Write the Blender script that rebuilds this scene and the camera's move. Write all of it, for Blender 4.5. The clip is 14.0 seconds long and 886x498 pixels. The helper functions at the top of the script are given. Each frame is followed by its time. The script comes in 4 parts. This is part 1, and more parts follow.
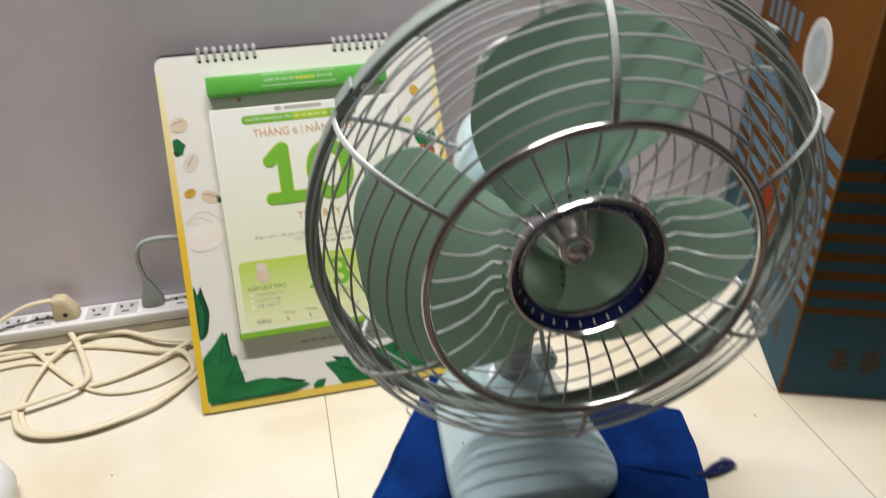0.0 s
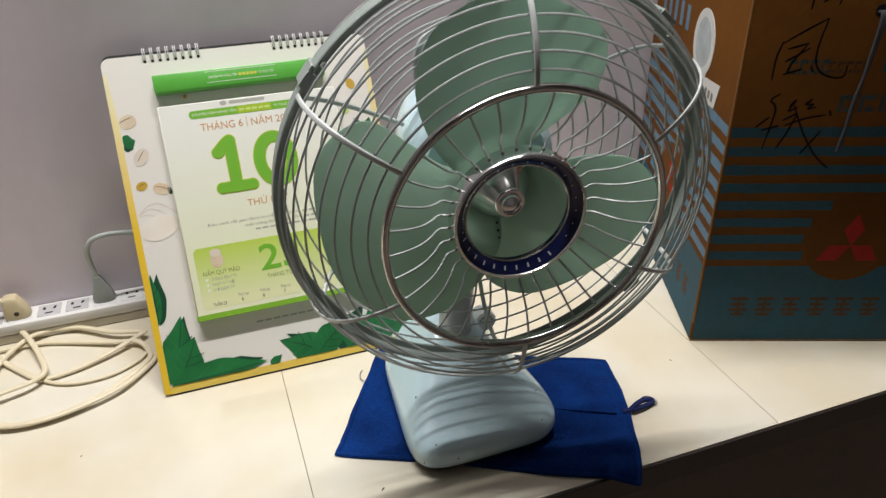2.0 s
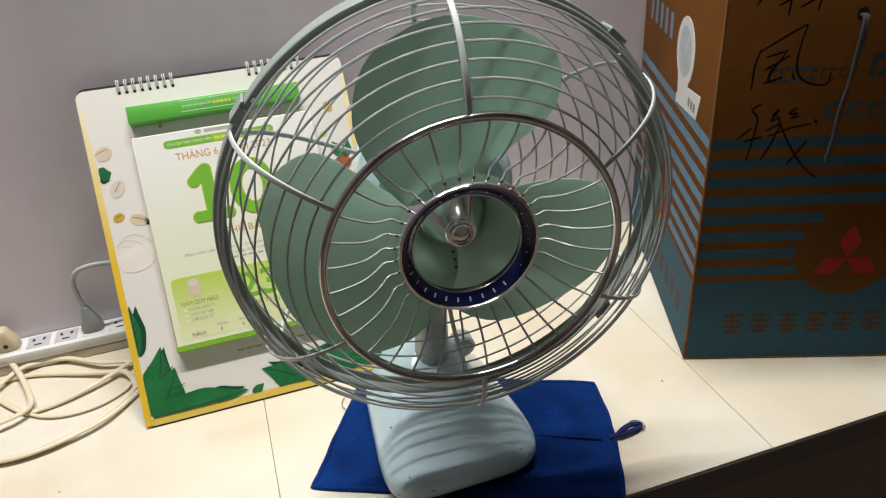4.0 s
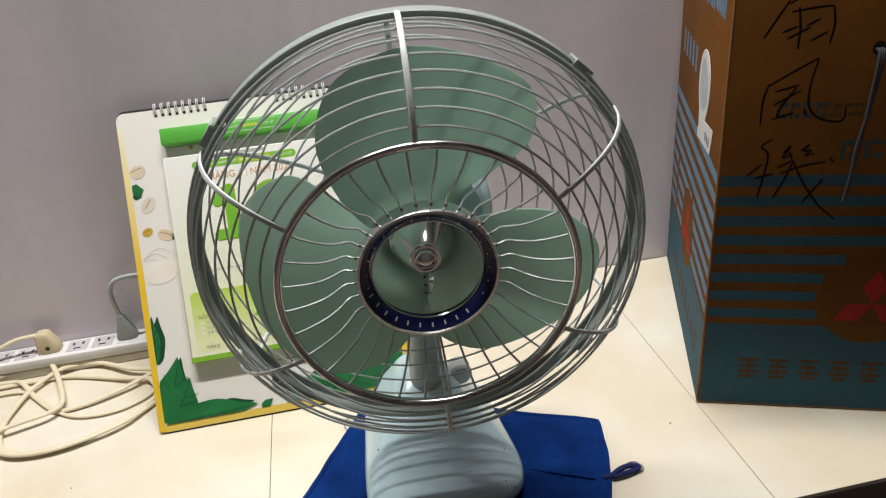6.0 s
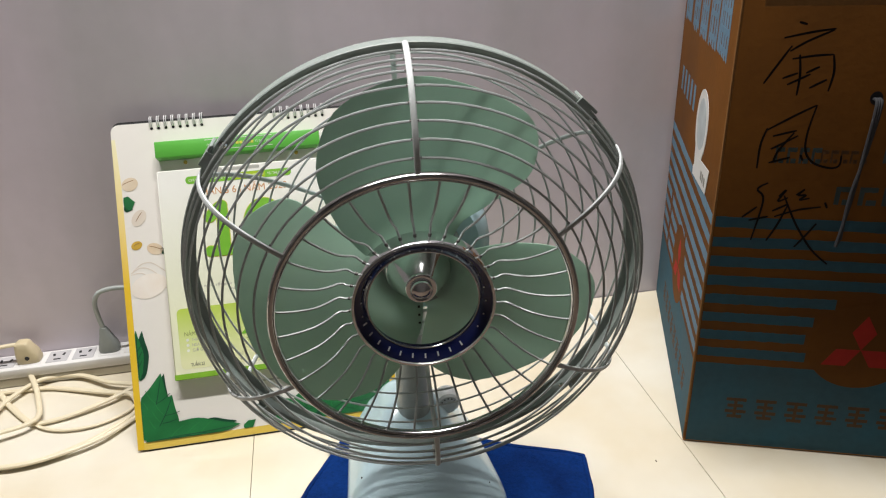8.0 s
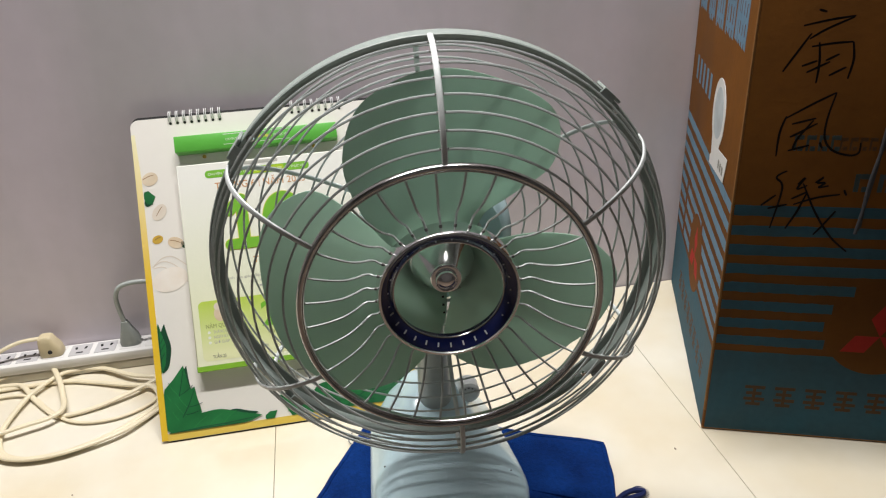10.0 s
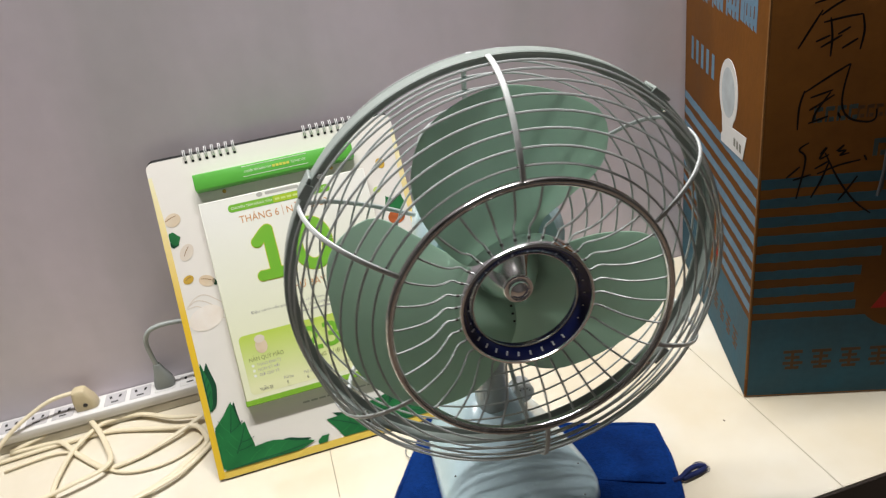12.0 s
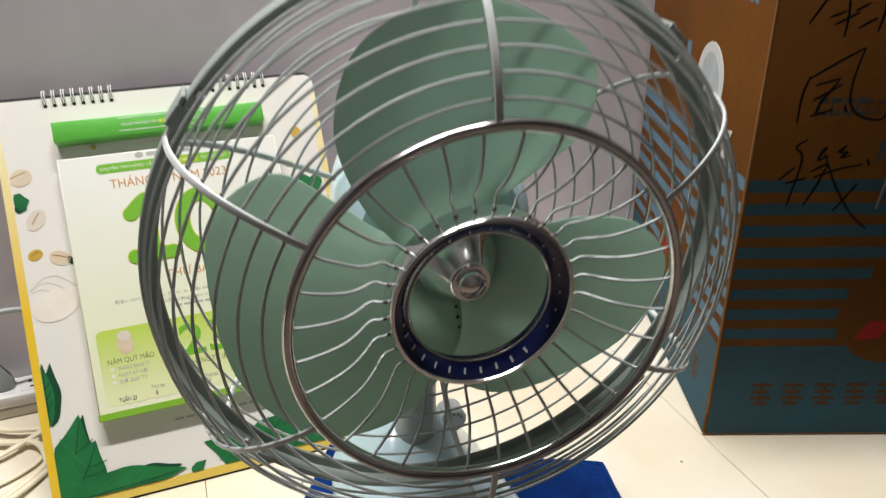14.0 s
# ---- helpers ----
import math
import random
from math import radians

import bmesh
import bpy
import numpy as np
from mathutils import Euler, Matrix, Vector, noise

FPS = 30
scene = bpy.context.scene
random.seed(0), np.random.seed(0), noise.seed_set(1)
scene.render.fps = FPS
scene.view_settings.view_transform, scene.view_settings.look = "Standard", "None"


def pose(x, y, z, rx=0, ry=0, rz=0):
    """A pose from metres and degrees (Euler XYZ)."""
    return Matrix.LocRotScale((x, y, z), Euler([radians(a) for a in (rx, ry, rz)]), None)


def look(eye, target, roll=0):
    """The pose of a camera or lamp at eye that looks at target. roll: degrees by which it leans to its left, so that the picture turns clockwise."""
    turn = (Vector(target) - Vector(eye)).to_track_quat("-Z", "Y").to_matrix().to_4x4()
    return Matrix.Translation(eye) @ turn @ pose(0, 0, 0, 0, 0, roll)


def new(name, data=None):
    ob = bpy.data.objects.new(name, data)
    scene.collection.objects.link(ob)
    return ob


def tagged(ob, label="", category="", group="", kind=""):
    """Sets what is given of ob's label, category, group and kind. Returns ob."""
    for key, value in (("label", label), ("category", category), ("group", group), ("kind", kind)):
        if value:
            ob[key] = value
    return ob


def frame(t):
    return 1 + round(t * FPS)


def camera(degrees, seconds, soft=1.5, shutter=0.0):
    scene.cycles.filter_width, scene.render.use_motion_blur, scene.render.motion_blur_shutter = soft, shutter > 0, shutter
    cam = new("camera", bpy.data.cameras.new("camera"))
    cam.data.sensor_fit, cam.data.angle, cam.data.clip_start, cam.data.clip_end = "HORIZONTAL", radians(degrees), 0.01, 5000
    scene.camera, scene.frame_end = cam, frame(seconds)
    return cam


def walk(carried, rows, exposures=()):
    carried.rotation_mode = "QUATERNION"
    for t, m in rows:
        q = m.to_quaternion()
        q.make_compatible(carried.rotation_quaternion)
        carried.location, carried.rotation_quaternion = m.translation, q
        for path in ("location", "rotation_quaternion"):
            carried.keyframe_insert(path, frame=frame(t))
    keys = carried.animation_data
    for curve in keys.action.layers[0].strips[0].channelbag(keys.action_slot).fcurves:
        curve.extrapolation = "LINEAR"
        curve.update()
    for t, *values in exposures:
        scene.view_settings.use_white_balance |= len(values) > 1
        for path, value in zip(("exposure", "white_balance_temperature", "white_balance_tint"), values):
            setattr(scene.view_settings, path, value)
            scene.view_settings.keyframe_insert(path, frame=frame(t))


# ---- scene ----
cam = camera(63.1, 14.0, soft=1.15, shutter=0.5)
PATH = [
    (0, (-0.175, -0.395, 0.578), (0.192, 1.287, -0.44), -1.6),
    (0.5, (-0.206, -0.442, 0.56), (0.276, 1.18, -0.506), -1.7),
    (1, (-0.22, -0.467, 0.56), (0.291, 1.147, -0.504), -0.6),
    (1.5, (-0.219, -0.472, 0.57), (0.312, 1.154, -0.466), -0.4),
    (2, (-0.216, -0.471, 0.581), (0.352, 1.166, -0.418), -1.2),
    (2.5, (-0.207, -0.479, 0.591), (0.427, 1.152, -0.379), -0.7),
    (3, (-0.198, -0.461, 0.591), (0.445, 1.163, -0.382), -2.1),
    (5.5, (-0.062, -0.491, 0.579), (0.188, 1.257, -0.362), -5.8),
    (6, (-0.057, -0.498, 0.581), (0.215, 1.27, -0.312), -5.2),
    (6.5, (-0.066, -0.5, 0.58), (0.154, 1.287, -0.291), -5.4),
    (7, (-0.068, -0.494, 0.584), (0.138, 1.3, -0.275), -6.8),
    (7.5, (-0.071, -0.49, 0.595), (0.168, 1.315, -0.232), -4.6),
    (8, (-0.064, -0.489, 0.588), (0.255, 1.294, -0.26), -2.1),
    (10.5, (-0.08, -0.496, 0.591), (0.196, 1.285, -0.276), -3.7),
    (11, (-0.075, -0.505, 0.602), (0.197, 1.281, -0.256), -6.7),
    (11.5, (-0.095, -0.5, 0.6), (0.249, 1.272, -0.259), -5.9),
    (12, (-0.156, -0.477, 0.617), (0.228, 1.274, -0.271), -8.5),
    (12.5, (-0.192, -0.457, 0.62), (0.332, 1.275, -0.232), -8.1),
    (13, (-0.219, -0.43, 0.608), (0.382, 1.259, -0.279), -2.4),
    (13.5, (-0.157, -0.386, 0.583), (0.449, 1.308, -0.29), -0.8),
    (14, (-0.138, -0.347, 0.526), (0.478, 1.348, -0.339), -1.2),
]
walk(cam, [(t, look(eye, target, roll)) for t, eye, target, roll in PATH], exposures=[(0.0, -0.04), (1.0, -0.12), (2.0, -0.08), (3.0, 0.02), (5.5, 0.0), (8.0, 0.06), (11.5, 0.07), (12.5, 0.16), (13.5, 0.13), (14.0, 0.16)])

# ---------------- light ----------------
world = bpy.data.worlds.new("room_air")
scene.world = world
world.use_nodes = True
world.node_tree.nodes["Background"].inputs["Color"].default_value = (0.9, 0.92, 1.0, 1)
world.node_tree.nodes["Background"].inputs["Strength"].default_value = 0.03


def area_lamp(name, place, aim, sx, sy, watts, colour):
    data = bpy.data.lights.new(name, "AREA")
    data.shape, data.size, data.size_y, data.energy, data.color = "RECTANGLE", sx, sy, watts, colour
    ob = new(name, data)
    ob.matrix_basis = look(place, aim)
    return ob


# one long tube lamp hangs over the table, along the wall
tube_lamp = area_lamp("ceiling_tube_lamp", (-0.14, 0.30, 2.20), (-0.14, 0.30, 0.0), 1.20, 0.05, 58.0, (0.990, 0.965, 0.940))
tube_lamp.matrix_basis = pose(-0.14, 0.30, 2.20, 0, 0, -3)

# ---------------- materials ----------------


def material(name, colour, rough=0.5, metal=0.0, vary=0.12, grain=60.0, blotch=6.0, bump=0.05, bump_scale=200.0,
             second=None, coat=0.0, spread=0.25, spec=0.5):
    """Procedural surface: two scales of colour variation, varied roughness and fine relief."""
    m = bpy.data.materials.new(name)
    m.use_nodes = True
    nt = m.node_tree
    n, link = nt.nodes, nt.links.new
    b = n["Principled BSDF"]
    co = n.new("ShaderNodeTexCoord")
    big, fine, rel = (n.new("ShaderNodeTexNoise") for _ in range(3))
    for tex, sc, det in ((big, blotch, 4.0), (fine, grain, 3.0), (rel, bump_scale, 2.0)):
        tex.inputs["Scale"].default_value, tex.inputs["Detail"].default_value = sc, det
        link(co.outputs["Object"], tex.inputs["Vector"])
    ramp = n.new("ShaderNodeValToRGB")
    c2 = second or tuple(c * (1 - vary) for c in colour)
    ramp.color_ramp.elements[0].color, ramp.color_ramp.elements[1].color = (*c2, 1), (*colour, 1)
    ramp.color_ramp.elements[0].position, ramp.color_ramp.elements[1].position = 0.5 - spread, 0.5 + spread
    link(big.outputs["Fac"], ramp.inputs["Fac"])
    mix = n.new("ShaderNodeMix")
    mix.data_type, mix.blend_type = "RGBA", "MULTIPLY"
    mix.inputs["Factor"].default_value = 1.0
    g = n.new("ShaderNodeMapRange")
    g.inputs["To Min"].default_value, g.inputs["To Max"].default_value = 1 - vary, 1 + vary * 0.5
    link(fine.outputs["Fac"], g.inputs["Value"])
    link(ramp.outputs["Color"], mix.inputs["A"])
    link(g.outputs["Result"], mix.inputs["B"])
    link(mix.outputs["Result"], b.inputs["Base Color"])
    rr = n.new("ShaderNodeMapRange")
    rr.inputs["To Min"].default_value, rr.inputs["To Max"].default_value = max(0.03, rough - 0.08), min(1, rough + 0.08)
    link(big.outputs["Fac"], rr.inputs["Value"])
    link(rr.outputs["Result"], b.inputs["Roughness"])
    b.inputs["Metallic"].default_value = metal
    b.inputs["Coat Weight"].default_value = coat
    b.inputs["Coat Roughness"].default_value = 0.12
    b.inputs["Specular IOR Level"].default_value = spec
    if bump:
        bp = n.new("ShaderNodeBump")
        bp.inputs["Strength"].default_value, bp.inputs["Distance"].default_value = bump, 0.002
        link(rel.outputs["Fac"], bp.inputs["Height"])
        link(bp.outputs["Normal"], b.inputs["Normal"])
    return m


WALL = material("lilac_wall_paint", (0.80, 0.72, 0.80), 0.5, vary=0.06, grain=35, blotch=2.6, bump=0.55, bump_scale=8, second=(0.69, 0.645, 0.69), spread=0.16)
# the wall's broad tone and relief are stretched into streaks that run down it
stretch = WALL.node_tree.nodes.new("ShaderNodeMapping")
stretch.inputs["Scale"].default_value = (2.6, 1.0, 0.55)
for tex in [x for x in WALL.node_tree.nodes if x.type == "TEX_NOISE" and x.inputs["Scale"].default_value < 20]:
    src = tex.inputs["Vector"].links[0].from_socket
    WALL.node_tree.links.new(src, stretch.inputs["Vector"])
    WALL.node_tree.links.new(stretch.outputs["Vector"], tex.inputs["Vector"])
# dark, so the unseen walls and ceiling throw little light back
ROOM = material("dark_room_paint", (0.135, 0.13, 0.124), 0.7, vary=0.05, blotch=2)
FLOOR = material("dark_floor", (0.34, 0.26, 0.20), 0.5, vary=0.3, grain=40, blotch=3)
TILE = material("cream_marble_tile", (0.755, 0.715, 0.605), 0.16, vary=0.035, grain=30, blotch=5.5, bump=0.012, bump_scale=25, second=(0.70, 0.62, 0.46), spread=0.15)
GROUT = material("tile_joint", (0.36, 0.31, 0.24), 0.8, vary=0.2)
EDGE = material("dark_table_edge", (0.035, 0.025, 0.02), 0.45, vary=0.3)
CABINET = material("dark_cabinet_wood", (0.09, 0.062, 0.048), 0.5, vary=0.35, grain=50, blotch=4)
PALE_BLUE = material("pale_blue_enamel", (0.62, 0.82, 0.895), 0.24, vary=0.04, grain=120, blotch=14, bump=0.02, coat=0.4)
GREY_GREEN = material("grey_green_enamel", (0.30, 0.345, 0.320), 0.42, vary=0.10, grain=180, blotch=40, bump=0.06)
WIRE = material("grey_enamel_wire", (0.57, 0.61, 0.60), 0.34, metal=0.1, vary=0.18, grain=300, blotch=60, bump=0.05)
WELD = material("tarnished_weld", (0.16, 0.15, 0.14), 0.5, metal=0.4, vary=0.3, grain=300)
STEM = material("silver_grey_enamel", (0.44, 0.49, 0.49), 0.32, metal=0.15, vary=0.10, grain=200, blotch=40)
SPOKE = material("pale_grey_spoke_enamel", (0.74, 0.78, 0.77), 0.36, vary=0.12, grain=250, blotch=50)
CHROME = material("worn_chrome", (0.68, 0.66, 0.64), 0.15, metal=1.0, vary=0.15, grain=200, blotch=60, bump=0.03)
BRIGHT_CHROME = material("bright_chrome", (0.88, 0.88, 0.88), 0.12, metal=1.0, vary=0.06, grain=150, blotch=40, bump=0.02)
POLISHED = material("polished_chrome", (0.93, 0.93, 0.93), 0.12, metal=1.0, vary=0.04, grain=150, blotch=40, bump=0.01)
NAVY = material("navy_enamel", (0.008, 0.014, 0.085), 0.16, vary=0.1, coat=0.6)
SILVER_PRINT = material("silver_print", (0.75, 0.77, 0.80), 0.35, metal=0.3)
BLACK = material("black_rubber", (0.012, 0.012, 0.013), 0.55, vary=0.2)
CLOTH = material("navy_velour", (0.005, 0.038, 0.195), 0.95, vary=0.5, grain=260, blotch=17, bump=0.5, bump_scale=700, second=(0.0028, 0.020, 0.112), spec=0.08, spread=0.16)
THREAD = material("dark_blue_thread", (0.008, 0.02, 0.12), 0.9, vary=0.3, grain=500)
GREY_THREAD = material("grey_thread", (0.25, 0.25, 0.27), 0.8)
PAPER = material("white_coated_paper", (0.78, 0.76, 0.705), 0.32, vary=0.02, grain=60, blotch=5, bump=0.01, second=(0.75, 0.715, 0.66))
YELLOW = material("yellow_border_print", (0.76, 0.52, 0.05), 0.4, vary=0.05, blotch=5, second=(0.72, 0.55, 0.14))
LEAF = material("leaf_green_print", (0.020, 0.20, 0.055), 0.4, vary=0.25, grain=45, blotch=26, second=(0.012, 0.115, 0.035))
LEAF_LIGHT = material("light_leaf_green_print", (0.026, 0.225, 0.060), 0.4, vary=0.2, grain=45, blotch=26)
LEAF_DARK = material("dark_leaf_green_print", (0.010, 0.075, 0.035), 0.4, vary=0.25, grain=45, blotch=26)
BAR_GREEN = material("bar_green_plastic", (0.11, 0.44, 0.06), 0.35, vary=0.06, blotch=10)
LIME_BRIGHT = material("bright_lime_print", (0.36, 0.52, 0.01), 0.5, vary=0.05, blotch=20)
LIME = material("lime_print", (0.50, 0.66, 0.13), 0.5, vary=0.06, grain=40, blotch=9, second=(0.60, 0.70, 0.30))
PAD_GREEN = material("pad_edge_green", (0.22, 0.46, 0.03), 0.5, vary=0.1)
DIGIT = material("digit_green_print", (0.13, 0.42, 0.02), 0.5, vary=0.05, blotch=15, second=(0.20, 0.46, 0.03))
DIGIT_EDGE = material("digit_yellow_outline_print", (0.62, 0.60, 0.08), 0.5)
ORANGE_INK = material("orange_ink", (0.62, 0.30, 0.10), 0.5)
GREY_INK = material("grey_ink", (0.22, 0.22, 0.18), 0.5)
OLIVE_INK = material("olive_ink", (0.25, 0.30, 0.09), 0.5)
PALE_INK = material("pale_grey_ink", (0.45, 0.45, 0.40), 0.5)
WHITE_INK = material("white_ink", (0.80, 0.84, 0.74), 0.5)
BEAN = material("bean_print", (0.66, 0.50, 0.32), 0.4, vary=0.2, grain=60, blotch=40, second=(0.72, 0.62, 0.48))
BEAN_GOLD = material("golden_bean_print", (0.66, 0.42, 0.06), 0.4, vary=0.2, blotch=40)
MILK = material("milk_splash_print", (0.82, 0.77, 0.70), 0.34, vary=0.03, blotch=60, second=(0.80, 0.72, 0.62))
BEAN_PALE = material("pale_bean_print", (0.72, 0.64, 0.54), 0.4, vary=0.08, blotch=40)
BEAN_SHADE = material("brown_crease_print", (0.30, 0.17, 0.07), 0.4)
RED_PRINT = material("red_brown_print", (0.50, 0.12, 0.03), 0.4, vary=0.3, grain=120, blotch=90)
CARD = material("orange_brown_cardboard", (0.175, 0.065, 0.0095), 0.72, vary=0.14, grain=90, blotch=9, bump=0.12, bump_scale=160, second=(0.115, 0.044, 0.0075), spec=0.12)
CARD_BLUE = material("faded_blue_print", (0.038, 0.118, 0.168), 0.7, vary=0.22, grain=110, blotch=16, bump=0.1, bump_scale=160, second=(0.046, 0.094, 0.118), spec=0.12)
CARD_FAINT = material("faint_grey_blue_print", (0.075, 0.105, 0.105), 0.7, vary=0.25, grain=110, blotch=30, spec=0.12)
# pale blue of the lit side: its lettering, and stripes lightened for the light there
CARD_CYAN = material("pale_blue_lit_side_print", (0.15, 0.26, 0.36), 0.7, vary=0.22, grain=110, blotch=16, spec=0.12)
CARD_RUST = material("rust_brown_print", (0.115, 0.062, 0.030), 0.7, vary=0.25, grain=110, blotch=16, spec=0.12)
CARD_RED = material("dark_red_print", (0.42, 0.030, 0.020), 0.7, vary=0.2, grain=110, blotch=16, spec=0.12)
CARD_EDGE = material("worn_card_edge", (0.30, 0.145, 0.05), 0.85, vary=0.25, grain=200, spec=0.12)
MARKER = material("black_marker", (0.010, 0.008, 0.008), 0.5, vary=0.2, spec=0.12)
STICKER = material("worn_white_sticker", (0.72, 0.72, 0.70), 0.5, vary=0.08, grain=100, blotch=20)
STICKER_BLUE = material("pale_grey_blue_print", (0.50, 0.56, 0.58), 0.5, vary=0.15, blotch=60)
STRING = material("grey_string", (0.075, 0.075, 0.08), 0.85, vary=0.2, grain=400, spec=0.12)
RING_WHITE = material("white_coated_wire", (0.70, 0.70, 0.70), 0.3, vary=0.05)
STRIP = material("white_strip_plastic", (0.76, 0.75, 0.73), 0.38, vary=0.03, grain=60, blotch=10)
STRIP_SIDE = material("cream_strip_plastic", (0.66, 0.62, 0.52), 0.45, vary=0.05, grain=60, blotch=10)
INSERT = material("grey_socket_plastic", (0.52, 0.51, 0.52), 0.4, vary=0.05, blotch=20)
GREY_PLUG = material("grey_plug_rubber", (0.33, 0.36, 0.34), 0.5, vary=0.08, blotch=40)
GREY_CABLE = material("grey_cable_rubber", (0.46, 0.50, 0.48), 0.4, vary=0.06, blotch=30)
BEIGE = material("beige_cable_rubber", (0.78, 0.70, 0.51), 0.42, vary=0.07, grain=80, blotch=12, second=(0.73, 0.64, 0.45))
BEIGE_PLUG = material("beige_plug_rubber", (0.66, 0.56, 0.36), 0.45, vary=0.1, blotch=30)
WHITE_PLASTIC = material("white_plastic", (0.74, 0.75, 0.73), 0.35, vary=0.03)


def blade_material():
    m = material("sea_green_translucent_plastic", (0.43, 0.585, 0.485), 0.15, vary=0.05, grain=50, blotch=10, bump=0.015, bump_scale=40, second=(0.41, 0.545, 0.46))
    nt = m.node_tree
    b, out = nt.nodes["Principled BSDF"], nt.nodes["Material Output"]
    tr = nt.nodes.new("ShaderNodeBsdfTranslucent")
    tr.inputs["Color"].default_value = (0.66, 0.84, 0.73, 1)
    mx = nt.nodes.new("ShaderNodeMixShader")
    mx.inputs["Fac"].default_value = 0.48
    nt.links.new(b.outputs[0], mx.inputs[1])
    nt.links.new(tr.outputs[0], mx.inputs[2])
    nt.links.new(mx.outputs[0], out.inputs["Surface"])
    return m


def gradient(name, low, high, z0, z1, rough=0.45):
    """A print that runs from one colour at height z0 to another at z1."""
    m = material(name, high, rough, vary=0.03, grain=60, blotch=12)
    nt = m.node_tree
    co, sep, mr, mix = (nt.nodes.new(k) for k in ("ShaderNodeTexCoord", "ShaderNodeSeparateXYZ", "ShaderNodeMapRange", "ShaderNodeMix"))
    mix.data_type = "RGBA"
    mr.inputs["From Min"].default_value, mr.inputs["From Max"].default_value = z0, z1
    nt.links.new(co.outputs["Object"], sep.inputs[0])
    nt.links.new(sep.outputs["Z"], mr.inputs["Value"])
    nt.links.new(mr.outputs["Result"], mix.inputs["Factor"])
    mix.inputs["A"].default_value, mix.inputs["B"].default_value = (*low, 1), (*high, 1)
    nt.links.new(mix.outputs["Result"], nt.nodes["Principled BSDF"].inputs["Base Color"])
    return m


LIME_FADE = gradient("lime_fading_print", (0.74, 0.76, 0.44), (0.47, 0.62, 0.08), 0.100, 0.166)
YELLOW_FADE = gradient("yellow_fading_print", (0.76, 0.50, 0.03), (0.80, 0.76, 0.50), 0.20, 0.40)
PAGE_FADE = gradient("ivory_fading_page", (0.75, 0.77, 0.54), (0.78, 0.78, 0.72), 0.15, 0.32, 0.6)
BLADE = blade_material()

# ---------------- mesh helpers ----------------


def to_mesh(name, bm, mat, smooth=True):
    bmesh.ops.recalc_face_normals(bm, faces=bm.faces)
    me = bpy.data.meshes.new(name)
    bm.to_mesh(me)
    bm.free()
    for m in (mat if isinstance(mat, (list, tuple)) else [mat]):
        me.materials.append(m)
    if smooth:
        me.shade_smooth()
        me.set_sharp_from_angle(angle=radians(38))
    return me


def part(name, bm, mat, parent, label="", smooth=True):
    """One mesh under a thing or a part, in the coordinates of the thing."""
    ob = new(name, to_mesh(name, bm, mat, smooth))
    ob.parent = parent
    return tagged(ob, label)


def thing(name, m, label, category, group="", kind=""):
    ob = new(name)
    ob.matrix_basis = m
    ob.empty_display_size = 0.02
    return tagged(ob, label, category, group, kind)


def solid(name, bm, mat, label, category, m=None, group="", kind="", smooth=True):
    ob = new(name, to_mesh(name, bm, mat, smooth))
    if m is not None:
        ob.matrix_basis = m
    return tagged(ob, label, category, group, kind)


def box(x0, x1, y0, y1, z0, z1, bevel=0.0, seg=2, bm=None):
    bm = bm or bmesh.new()
    r = bmesh.ops.create_cube(bm, size=1.0, matrix=Matrix.Translation(((x0 + x1) / 2, (y0 + y1) / 2, (z0 + z1) / 2)) @ Matrix.Diagonal((x1 - x0, y1 - y0, z1 - z0, 1)))
    if bevel:
        es = {e for v in r["verts"] for e in v.link_edges}
        bmesh.ops.bevel(bm, geom=list(es), offset=bevel, segments=seg, affect="EDGES", profile=0.5)
    return bm


def tube(points, rx, ry=None, closed=False, seg=8, bm=None, up=(0, 0, 1), taper=None):
    """Sweeps an ellipse (rx across, ry along 'up') along a line of points."""
    bm = bm or bmesh.new()
    ry = ry or rx
    pts = [Vector(p) for p in points]
    n = len(pts)
    rings = []
    for i, p in enumerate(pts):
        a = pts[(i - 1) % n] if closed or i else p
        b = pts[(i + 1) % n] if closed or i < n - 1 else p
        d = (b - a).normalized()
        u = Vector(up) if not callable(up) else Vector(up(p))
        side = d.cross(u)
        side = side.normalized() if side.length > 1e-4 else d.orthogonal().normalized()
        w = side.cross(d).normalized()
        k = taper(i / (n - 1)) if taper else 1.0
        rings.append([bm.verts.new(p + side * (rx * k * math.cos(q)) + w * (ry * k * math.sin(q))) for q in (2 * math.pi * j / seg for j in range(seg))])
    for i in range(n if closed else n - 1):
        r0, r1 = rings[i], rings[(i + 1) % n]
        for j in range(seg):
            bm.faces.new((r0[j], r0[(j + 1) % seg], r1[(j + 1) % seg], r1[j]))
    if not closed:
        bm.faces.new(rings[0][::-1])
        bm.faces.new(rings[-1])
    return bm


def spline(ctrl, per=10, closed=False):
    """Catmull-Rom points through the control points."""
    c = [Vector(p) for p in ctrl]
    n = len(c)
    out = []
    for i in range(n if closed else n - 1):
        p0, p1, p2, p3 = (c[(i - 1) % n] if closed or i else c[i]), c[i], c[(i + 1) % n], (c[(i + 2) % n] if closed or i + 2 < n else c[(i + 1) % n])
        for k in range(per):
            t = k / per
            out.append(0.5 * ((2 * p1) + (p2 - p0) * t + (2 * p0 - 5 * p1 + 4 * p2 - p3) * t * t + (3 * p1 - p0 - 3 * p2 + p3) * t ** 3))
    if not closed:
        out.append(c[-1])
    return out


